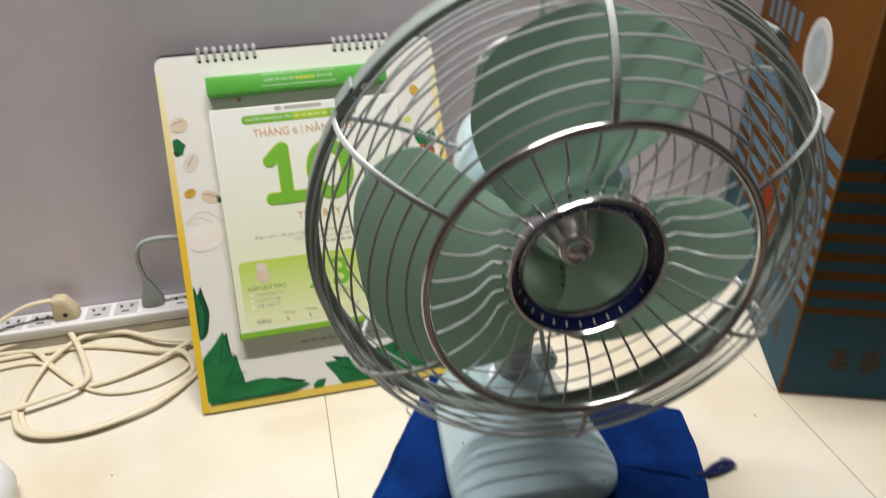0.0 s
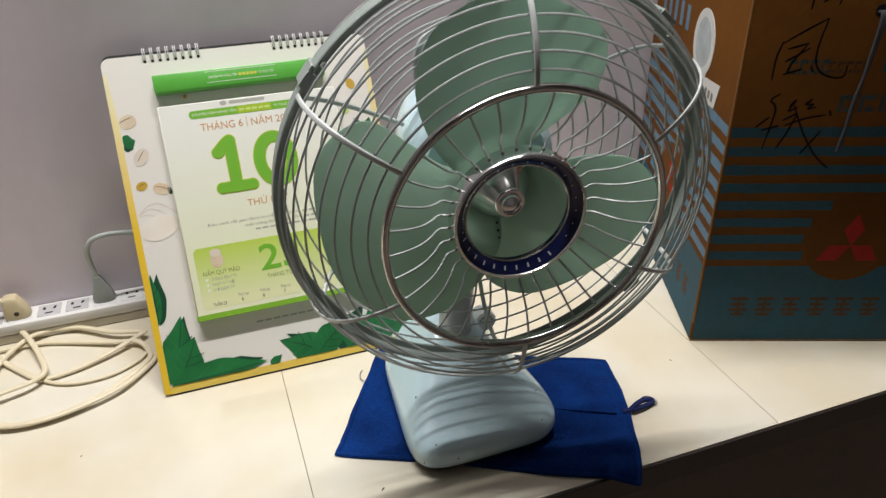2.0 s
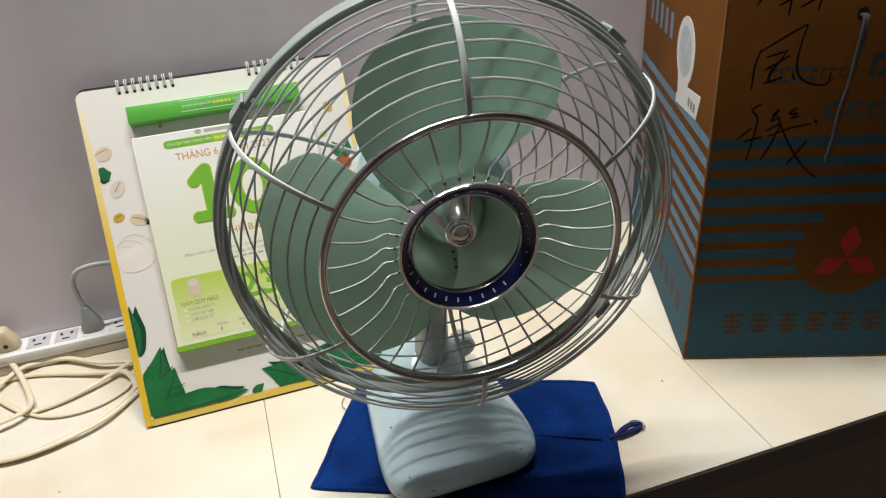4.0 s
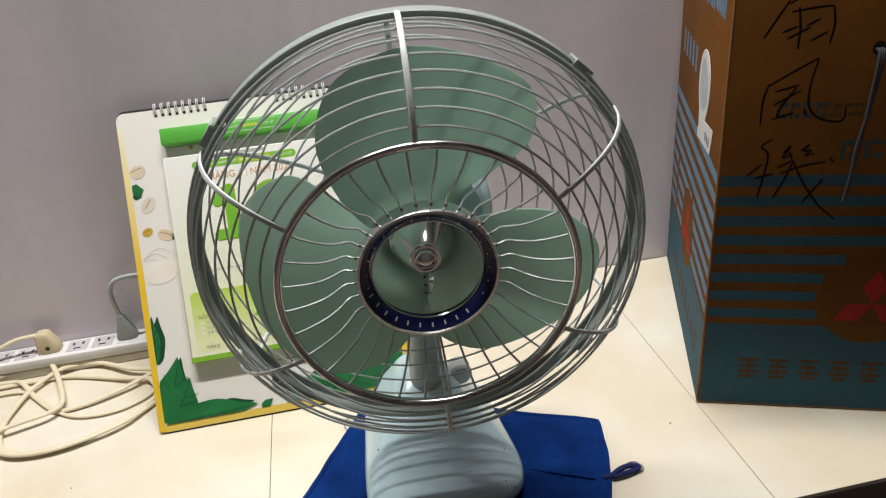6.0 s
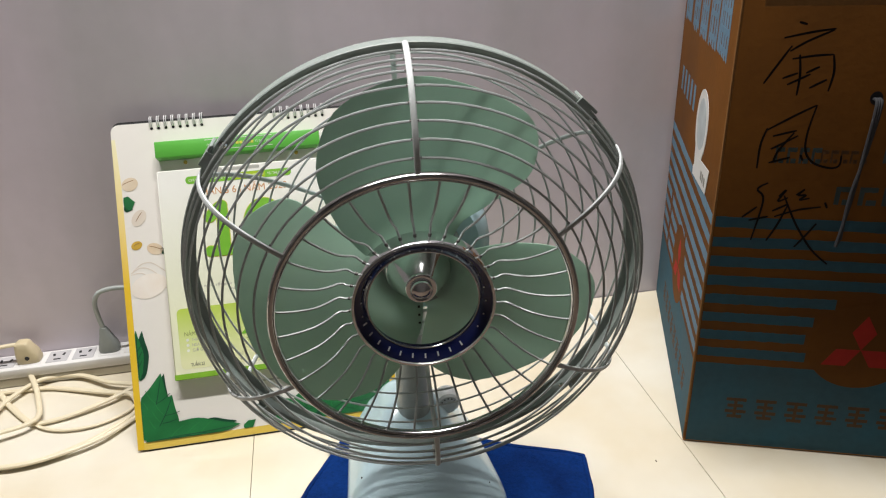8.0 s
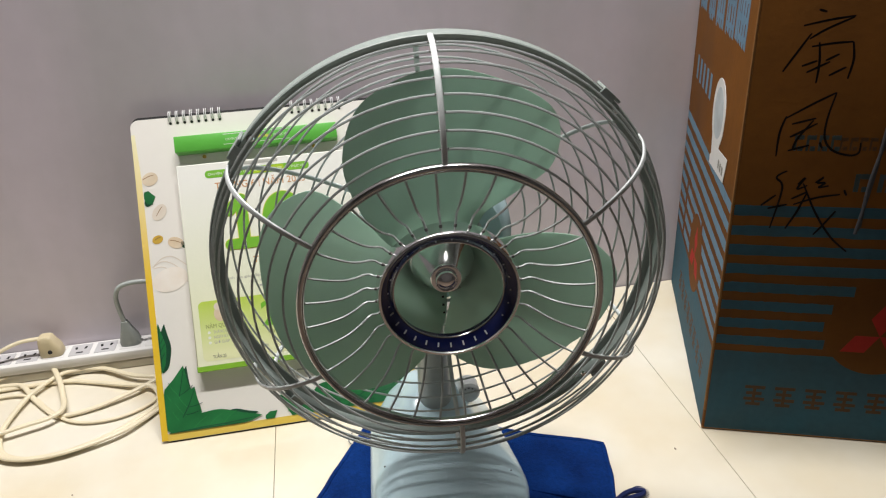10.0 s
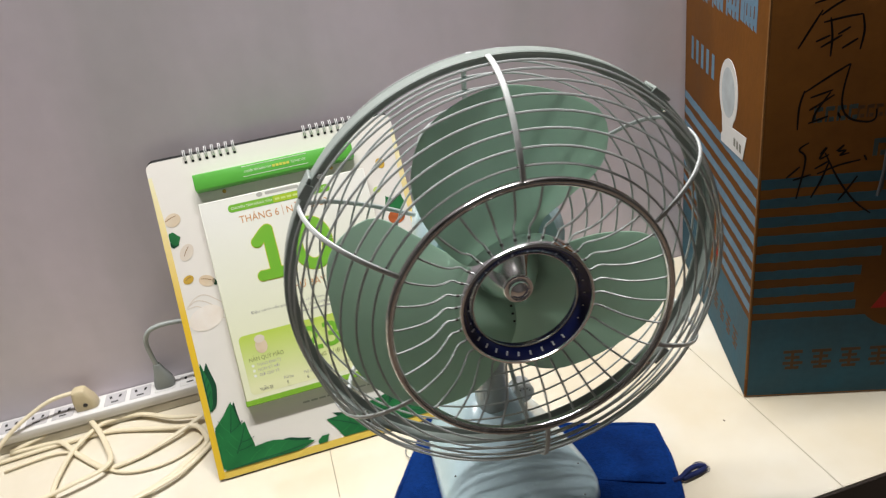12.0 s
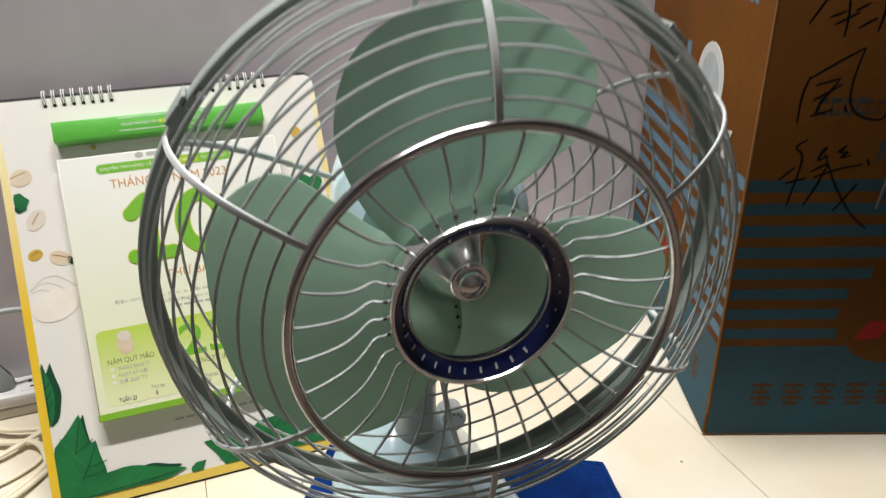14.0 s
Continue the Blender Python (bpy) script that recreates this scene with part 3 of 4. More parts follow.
        return fan_head(bm)
    for c in (84.5, 204.5, 324.5):
        part("blade", blade(c), BLADE, fan, "sea green translucent plastic blade")
    hub = part("blade_hub", fan_head(revolve([(0.0, -0.026), (0.022, -0.026), (0.025, -0.027), (0.027, -0.031), (0.028, -0.046), (0.0, -0.046)], 48)), BLADE, fan)
    for k in range(4):
        deep = (0.0300, 0.0268, 0.0226, 0.0188)[k]
        bm = box(-0.0009, 0.0009, deep - 0.0010, deep + 0.004, -0.0006, 0.0006)
        bm.transform(Matrix.Translation(polar(0.0275 + 0.0052 * k, 0.0, 268)))
        part("hub_notch", fan_head(bm), BLACK, hub, smooth=False)
    cone = [(0.0262, -0.0272)]
    for k in range(14):
        r = 0.0252 - 0.00092 * k
        cone += [(r, -0.0262 + 0.00185 * k), (r - 0.0004, -0.0252 + 0.00185 * k)]
    spinner = part("spinner", fan_head(revolve(cone + [(0.0126, -0.0004), (0.0118, 0.0004), (0.0, 0.0004)], 48)), POLISHED, fan, "ribbed chrome spinner")
    part("spinner_cap", fan_head(revolve([(0.0088, 0.0002), (0.0090, 0.0026), (0.0082, 0.0044), (0.0072, 0.0036), (0.0060, 0.0042), (0.0032, 0.0060), (0.0, 0.0064)], 40)), POLISHED, spinner)
    return fan


desk_fan()


# ---------------- blue cloth pouch under the fan ----------------
def cloth_pouch():
    ob = thing("cloth_pouch", pose(0, 0, 0), "dark blue velour drawstring pouch lying flat under the fan", "pouch")
    fl, fr, br, bl = Vector((-0.143, 0.104, 0)), Vector((0.141, -0.044, 0)), Vector((0.205, 0.136, 0)), Vector((-0.050, 0.262, 0))
    nx, ny = 72, 44
    bm = bmesh.new()
    top, low = {}, {}
    for i in range(nx + 1):
        for j in range(ny + 1):
            u, v = i / nx, j / ny
            p = (fl.lerp(fr, u)).lerp(bl.lerp(br, u), v)
            w = noise.noise(Vector((u * 4.1, v * 3.3, 1.7)))
            p.x += 0.003 * noise.noise(Vector((0.3, v * 5, 4.2))) * (1 if u > 0.9 or u < 0.1 else 0.2) + 0.010 * math.sin(math.pi * v) * max(0.0, (u - 0.8) / 0.2)
            p.y += 0.004 * noise.noise(Vector((u * 5, 0.6, 2.2))) * (1 if v > 0.9 or v < 0.1 else 0.2)
            rim = min(1.0, min(u, 1 - u) * 26, min(v, 1 - v) * 18)
            near = max(0.0, 1 - ((p.x - 0.013) / 0.12) ** 4 - ((p.y - 0.138) / 0.13) ** 4)
            z = 0.0012 + 0.0040 * rim ** 0.5 + (0.0042 * w + 0.0032 * noise.noise(Vector((u * 11, v * 9, 0)))) * rim * (1 - near)
            flap = math.exp(-((u - 0.02) / 0.06) ** 2) * max(0.0, (v - 0.55) / 0.45)
            z += 0.010 * flap
            if p.y < -0.031:
                z -= min(0.012, (-0.031 - p.y) * 0.35)
            top[i, j] = bm.verts.new((p.x, p.y, max(z, 0.0022 if p.y > -0.031 else -0.02)))
            low[i, j] = bm.verts.new((p.x, p.y, max(0.0007, z - 0.010) if p.y > -0.031 else z - 0.0016))
    for i in range(nx):
        for j in range(ny):
            bm.faces.new((top[i, j], top[i + 1, j], top[i + 1, j + 1], top[i, j + 1]))
            bm.faces.new((low[i, j], low[i, j + 1], low[i + 1, j + 1], low[i + 1, j]))
    ring = [(i, 0) for i in range(nx)] + [(nx, j) for j in range(ny)] + [(i, ny) for i in range(nx, 0, -1)] + [(0, j) for j in range(ny, 0, -1)]
    for k in range(len(ring)):
        a, b = ring[k], ring[(k + 1) % len(ring)]
        bm.faces.new((top[a], low[a], low[b], top[b]))
    rim = [top[k].co.lerp(low[k].co, 0.45) for k in ring]
    part("body", bm, CLOTH, ob)
    part("hem", tube([p.copy() + Vector((0, 0, 0.0004)) for p in rim], 0.0030, 0.0026, closed=True, seg=8), CLOTH, ob, "rolled stitched hem")
    # hem seam across the pouch
    seam = [(fl.lerp(fr, 0.06 + 0.925 * k / 30)).lerp(bl.lerp(br, 0.06 + 0.925 * k / 30), 0.50) + Vector((0, 0, 0.0050)) for k in range(31)]
    part("hem_seam", tube([p for p in seam if p.x > 0.098], 0.0014, seg=8), CLOTH, ob)
    knot = [(0.178, 0.0485, 0.0035), (0.186, 0.047, 0.005), (0.196, 0.0495, 0.009), (0.208, 0.053, 0.008), (0.219, 0.0525, 0.005), (0.214, 0.0490, 0.004), (0.202, 0.0465, 0.005), (0.188, 0.0455, 0.005)]
    part("cord_loop", tube(spline(knot, 7), 0.0030, seg=8), THREAD, ob, "frayed dark blue cord loop")
    for k in range(12):
        a = radians(-80 + 16 * k)
        s = Vector((0.216, 0.054, 0.004))
        part("frayed_thread", tube([s, s + Vector((0.006 * math.cos(a), 0.006 * math.sin(a), 0.001)), s + Vector((0.010 * math.cos(a + 0.3), 0.010 * math.sin(a + 0.3), -0.002))], 0.0004, seg=5), THREAD, ob)
    hook = [(-0.078, 0.200, 0.002), (-0.086, 0.206, 0.004), (-0.089, 0.216, 0.003), (-0.086, 0.226, 0.002), (-0.083, 0.230, 0.0012)]
    part("loose_thread", tube(spline(hook, 6), 0.0006, seg=5), GREY_THREAD, ob, "loose grey thread")
    return ob


cloth_pouch()


# ---------------- calendar leaning on the wall ----------------
def leaf(cx, cz, length, wide, turn, y, thick=0.0003):
    """A pointed leaf with a wavy edge in the x-z plane."""
    pts = []
    for k in range(15):
        t = k / 14
        pts.append((t * length, 1.25 * wide * math.sin(math.pi * t ** 0.72) ** 0.95 * (1 - 0.22 * t) * (1 + 0.09 * math.sin(13 * t))))
    for k in range(13, 0, -1):
        t = k / 14
        pts.append((t * length, -wide * math.sin(math.pi * t ** 0.74) ** 0.95 * (1 - 0.22 * t) * (1 + 0.09 * math.cos(11 * t))))
    c, s = math.cos(radians(turn)), math.sin(radians(turn))
    return sheet([(min(CAL_W - 0.0078, max(0.0078, cx + x * c - z * s)), max(0.0094, cz + x * s + z * c)) for x, z in pts], y, thick)


CAL_W, CAL_H = 0.322, 0.409


def wall_calendar():
    cal = thing("block_calendar", pose(-0.316, 0.2665, 0.0026, -30.6, 0, 0), "green and white tear-off block calendar leaning on the wall", "calendar")
    P = lambda name, bm, mat, parent=cal, label="": part(name, bm, mat, parent, label, smooth=False)
    P("backing_board", sheet(rounded(0.001, CAL_W - 0.001, -0.0018, CAL_H + 0.0036, 0.010), 0.0038, 0.0018), BLACK, cal, "black backing board")
    board = P("front_board", sheet(rounded(0, CAL_W, 0.0, CAL_H, 0.010), 0.0018, 0.0018), PAPER, cal, "white coated front board with printed beans and leaves")
    y = 0.0
    e = 0.00025
    P("yellow_border", sheet([(0.0, 0.001), (0.0075, 0.001), (0.0075, 0.33), (0.0045, 0.39), (0.0, 0.39)], y, e), YELLOW_FADE, board)
    P("yellow_border", sheet([(0.0075, 0.0004), (CAL_W - 0.0075, 0.0004), (CAL_W - 0.0075, 0.0092), (0.0075, 0.0092)], y, e), YELLOW, board)
    P("yellow_border", sheet([(CAL_W - 0.0075, 0.0008), (CAL_W, 0.0008), (CAL_W, 0.39), (CAL_W - 0.004, 0.39), (CAL_W - 0.0075, 0.33)], y, e), YELLOW_FADE, board)
    for mat, cx, cz, ln, wd, tn, lift in ((LEAF_DARK, 0.010, 0.084, 0.062, 0.010, 84, 1), (LEAF, 0.006, 0.084, 0.063, 0.0095, 87, 2), (LEAF_DARK, 0.020, 0.018, 0.074, 0.013, 76, 2), (LEAF, 0.014, 0.004, 0.089, 0.0205, 77, 3),
                                         (LEAF, 0.020, 0.006, 0.062, 0.0215, 66, 4), (LEAF_DARK, 0.060, 0.012, 0.060, 0.011, 8, 2), (LEAF, 0.010, 0.008, 0.114, 0.0175, 4, 5), (LEAF, 0.128, 0.008, 0.018, 0.005, 36, 3),
                                         (LEAF_DARK, 0.205, 0.015, 0.059, 0.009, 152, 1), (LEAF, 0.212, 0.006, 0.075, 0.0205, 156, 3), (LEAF, 0.185, 0.006, 0.062, 0.017, 44, 4), (LEAF_DARK, 0.215, 0.008, 0.064, 0.016, 52, 2), (LEAF, 0.225, 0.006, 0.066, 0.022, 34, 5),
                                         (LEAF, 0.262, 0.006, 0.076, 0.022, 62, 4), (LEAF_DARK, 0.288, 0.020, 0.072, 0.016, 88, 2), (LEAF, 0.298, 0.010, 0.098, 0.020, 86, 3), (LEAF_DARK, 0.306, 0.060, 0.074, 0.010, 92, 2),
                                         (LEAF, 0.0085, 0.305, 0.014, 0.009, 12, 2), (LEAF_DARK, 0.0085, 0.303, 0.011, 0.006, -25, 1), (LEAF, 0.298, 0.280, 0.022, 0.007, 115, 1), (LEAF, 0.302, 0.278, 0.022, 0.007, 70, 2)):
        lf = P("printed_leaf", leaf(cx, cz, ln, wd, tn, y - 0.0002 * lift - 0.000007 * tn % 0.00018), mat, board)
        if mat is LEAF and ln > 0.05:
            c, sn = math.cos(radians(tn)), math.sin(radians(tn))
            at = lambda x, z: (min(CAL_W - 0.009, max(0.009, cx + x * c - z * sn)), max(0.0098, cz + x * sn + z * c))
            yy = y - 0.0002 * lift - 0.000007 * tn % 0.00018 - 0.0003
            P("leaf_vein", ribbon([at(ln * t, 0.06 * wd * math.sin(6 * t)) for t in (0.08, 0.35, 0.62, 0.93)], 0.0012, yy, 0.00006), LEAF_DARK, lf)
            for t in (0.25, 0.42, 0.58):
                for sg in (-1, 1):
                    P("leaf_vein", ribbon([at(ln * t, sg * 0.03 * wd), at(ln * (t + 0.07), sg * 0.40 * wd), at(ln * (t + 0.16), sg * 0.72 * wd)], 0.0010, yy, 0.00005), LEAF_LIGHT if sg > 0 else LEAF_DARK, lf)
    for mat, cx, cz, rx, rz, tn in ((BEAN, 0.0155, 0.331, 0.0100, 0.0085, 25), (BEAN_PALE, 0.025, 0.287, 0.0115, 0.0078, 55), (BEAN_GOLD, 0.0195, 0.2525, 0.0068, 0.0052, 22), (BEAN, 0.041, 0.246, 0.0100, 0.0072, -22), (LEAF_DARK, 0.050, 0.2425, 0.0025, 0.0045, 15),
                                   (BEAN_GOLD, 0.293, 0.345, 0.0055, 0.0072, 20), (LIME, 0.280, 0.311, 0.005, 0.004, 10), (RED_PRINT, 0.297, 0.270, 0.0115, 0.0095, 10), (MILK, 0.030, 0.200, 0.022, 0.015, 15)):
        cxx = max(cx, rx + 0.0076)
        P("printed_bean", sheet(oval(cxx, cz, rx, rz, tn), y - 0.0001, 0.0003), mat, board)
    for x, z, w, tn in ((0.0155, 0.3335, 0.0075, 20), (0.025, 0.2885, 0.0070, 55), (0.041, 0.2475, 0.0070, -20), (0.0195, 0.2535, 0.0040, 22)):
        c, sn = w * math.cos(radians(tn)), w * math.sin(radians(tn))
        P("bean_crease", ribbon([(x - c, z - sn), (x, z + 0.0008), (x + c, z + sn)], 0.0009, y - 0.0004, 0.0001), BEAN_SHADE, board)
    for k in range(3):
        line = [(0.010 + 0.03 * t, 0.218 - 0.006 * k + 0.012 * math.sin(2.4 * t + 0.5 * k)) for t in (0, 0.4, 0.8, 1.2, 1.5)]
        P("printed_swirl", ribbon(line, 0.0012, y, 0.0002), BEAN_PALE, board)
    # wire-o binding in two groups
    for x0 in (0.050, 0.205):
        for k in range(8):
            x = x0 + 0.0089 * k
            P("punched_hole", sheet(oval(x, CAL_H - 0.008, 0.0018, 0.0018, 0, 12), y, 0.0003), BLACK, board)
            for dx in (-0.0011, 0.0011):
                pts = [(x + dx, -0.0004 + 0.0068 * math.cos(q) * 0.9 + 0.0015, CAL_H + 0.0005 + 0.0074 * math.sin(q)) for q in (radians(-110 - 20 * k2) for k2 in range(13))]
                part("binding_ring", tube(pts, 0.00065, seg=6, up=(1, 0, 0)), RING_WHITE, cal)
    # green holder bar
    bar = part("holder_bar", box(0.055, 0.260, -0.0190, 0.0, 0.3572, 0.3782, 0.0012, 2), BAR_GREEN, cal, "green plastic holder bar with white lettering")
    P("bar_pill", ribbon([(0.116, 0.3752), (0.20, 0.3752)], 0.0006, -0.0190, 0.0002, taper=0), WHITE_INK, bar)
    P("bar_pill", ribbon([(0.116, 0.3622), (0.20, 0.3622)], 0.0006, -0.0190, 0.0002, taper=0), WHITE_INK, bar)
    P("bar_lettering", letters("CHUYÊN TÂM NÂNG TẦM", 0.1185, 0.3670, 0.0042, -0.0190, width=0.034), WHITE_INK, bar)
    P("bar_lettering", letters("TỪ THỰC VẬT", 0.1785, 0.3670, 0.0042, -0.0190, width=0.019), WHITE_INK, bar)
    for k in range(5):
        xa = 0.1545 + 0.0046 * k
        P("lettering_bar", sheet([(xa, 0.3668), (xa + 0.0036, 0.3668), (xa + 0.0036, 0.3702), (xa, 0.3702)], -0.0190, 0.0002), DIGIT_EDGE, bar)
    for x in (0.088, 0.228):
        bm = revolve([(0, 0.0), (0.0024, 0.0), (0.0024, 0.002), (0.0012, 0.003), (0, 0.003)], 14)
        bm.transform(Matrix.Translation((x, -0.0010, 0.3530)))
        part("brass_rivet", bm, BEAN_GOLD, cal, "small brass rivet")
    # pad of pages
    pad = part("page_pad", box(0.054, 0.268, -0.0150, -0.0004, 0.080, 0.341, 0.0012, 1), PAGE_FADE, cal, "thick pad of ivory pages")
    part("pad_foot", box(0.0535, 0.2685, -0.0152, -0.0005, 0.0792, 0.0865, 0.0006, 1), PAD_GREEN, pad, "green bottom edge")
    f = -0.0150
    P("lime_panel", sheet(rounded(0.0625, 0.2595, 0.0915, 0.166, 0.006), f, 0.0002), LIME_FADE, pad)
    P("title_pill", sheet(rounded(0.088, 0.219, 0.3212, 0.3310, 0.0045), f, 0.0002), DIGIT, pad)
    P("title_block", sheet(rounded(0.1450, 0.1865, 0.3218, 0.3304, 0.002), f - 0.0002, 0.0001), LIME_BRIGHT, pad)
    P("title_lettering", letters("CHUYÊN TÂM NÂNG TẦM", 0.0915, 0.3245, 0.0044, f - 0.0002, width=0.052), WHITE_INK, pad)
    P("title_lettering", letters("TỪ THỰC VẬT", 0.189, 0.3245, 0.0044, f - 0.0002, width=0.026), WHITE_INK, pad)
    for k in range(5):
        xa = 0.1475 + 0.0077 * k
        P("lettering_bar", sheet([(xa, 0.3247), (xa + 0.0060, 0.3247), (xa + 0.0060, 0.3274), (xa, 0.3274)], f - 0.0003, 0.0001), LIME, pad)
    # maker's mark kept as a plain shape
    P("maker_mark", sheet(oval(0.130, 0.3365, 0.004, 0.0030), f, 0.0002), PALE_INK, pad)
    P("maker_mark", sheet(rounded(0.137, 0.180, 0.3345, 0.3385, 0.0015), f, 0.0002), PALE_INK, pad)
    P("month_line", letters("THÁNG 6", 0.0985, 0.3055, 0.0130, f, width=0.050), ORANGE_INK, pad)
    P("month_line", sheet([(0.1535, 0.3040), (0.1541, 0.3040), (0.1541, 0.3170), (0.1535, 0.3170)], f, 0.0002), ORANGE_INK, pad)
    P("month_line", letters("NĂM 2023", 0.1580, 0.3055, 0.0125, f, width=0.053), ORANGE_INK, pad)
    for mat, off, lift in ((DIGIT_EDGE, 0.0052, 0.0), (DIGIT, 0.0034, 0.0004)):
        P("day_number", ribbon([(0.113, 0.277), (0.124, 0.287), (0.1285, 0.290)], 0.0105 + off, f - lift, 0.0002, taper=0.05), mat, pad)
        P("day_number", ribbon([(0.1285, 0.2895), (0.1285, 0.262), (0.1285, 0.2345)], 0.0105 + off, f - lift, 0.00026, taper=0.05), mat, pad)
        P("day_number", ribbon([(0.111, 0.2335), (0.1285, 0.2335), (0.147, 0.2335)], 0.0100 + off, f - lift, 0.00032, taper=0.12), mat, pad)
        ring = [(0.180 + 0.0195 * math.cos(q), 0.2605 + 0.0275 * math.sin(q)) for q in (2 * math.pi * k / 20 for k in range(21))]
        for x, z, r, th in ((0.113, 0.277, 0.00525, 0.00021), (0.111, 0.2335, 0.0050, 0.00033), (0.147, 0.2335, 0.0050, 0.00034), (0.1285, 0.2900, 0.00525, 0.00027)):
            P("day_number", sheet(oval(x, z, r + off / 2, r + off / 2, 0, 20), f - lift, th), mat, pad)
        P("day_number", ribbon(ring, 0.0105 + off, f - lift, 0.0002, taper=0), mat, pad)
    P("weekday_line", letters("THỨ BẢY", 0.161, 0.2075, 0.0115, f, width=0.050, centre=True), ORANGE_INK, pad)
    P("quote_line", letters("Đậu nành rất giàu đạm, ít chất béo, không", 0.085, 0.1900, 0.0046, f, width=0.112), PALE_INK, pad)
    P("quote_line", letters("chất lượng đạm tương đồng", 0.128, 0.1832, 0.0046, f, width=0.070), PALE_INK, pad)
    for xa, xb, z in ((0.200, 0.236, 0.1900), (0.201, 0.230, 0.1832), (0.140, 0.215, 0.1772)):
        x = xa
        k = 0
        while x < xb:
            wl = 0.006 + 0.004 * ((k * 7) % 5) / 5
            P("quote_bar", sheet([(x, z), (x + wl, z), (x + wl, z + 0.0022), (x, z + 0.0022)], f, 0.0002), PALE_INK, pad)
            x += wl + 0.002
            k += 1
    P("mascot_blot", sheet(oval(0.088, 0.149, 0.0075, 0.0095), f - 0.0002, 0.0002), BEAN, pad)
    P("mascot_blot", sheet(oval(0.0875, 0.158, 0.0065, 0.0050), f - 0.0003, 0.0002), BEAN_PALE, pad)
    P("year_line", letters("NĂM QUÝ MÃO", 0.0690, 0.1320, 0.0072, f - 0.0002, width=0.043), OLIVE_INK, pad)
    for k, words in enumerate(("THÁNG ĐINH TỴ", "NGÀY KỶ HỢI", "GIỜ GIÁP TÝ")):
        z = 0.1250 - 0.0064 * k
        P("hour_dot", sheet(oval(0.0725, z + 0.0018, 0.0018, 0.0018, 0, 10), f - 0.0002, 0.0002), WHITE_INK, pad)
        P("hour_line", letters(words, 0.0775, z, 0.0053, f - 0.0002, width=(0.030, 0.026, 0.025)[k]), PALE_INK, pad)
    P("lunar_day_number", letters("23", 0.163, 0.1270, 0.0440, f - 0.0002, width=0.048, centre=True, bold=0.0006), DIGIT, pad)
    P("lunar_month_line", letters("THÁNG TƯ (Đ)", 0.163, 0.1165, 0.0072, f - 0.0002, width=0.040, centre=True), OLIVE_INK, pad)
    P("week_line", letters("TUẦN 23", 0.074, 0.0945, 0.0055, f - 0.0004, width=0.016), GREY_INK, pad)
    for k, words in enumerate(("Thứ hai", "Thứ ba", "Thứ tư", "Thứ năm", "Thứ sáu")):
        xa = 0.111 + 0.0255 * k
        P("week_day_line", letters(words, xa, 0.1015, 0.0045, f - 0.0004, width=0.0125, centre=True), PALE_INK, pad)
        P("week_day_line", letters(str(5 + k), xa - 0.002, 0.0950, 0.0052, f - 0.0004, centre=True), GREY_INK, pad)
    for k in range(9):
        xa = 0.120 + 0.0105 * k
        P("web_bar", sheet([(xa, 0.0640), (xa + 0.0085, 0.0640), (xa + 0.0085, 0.0662), (xa, 0.0662)], y, 0.0002), PALE_INK, board)
    return cal


wall_calendar()


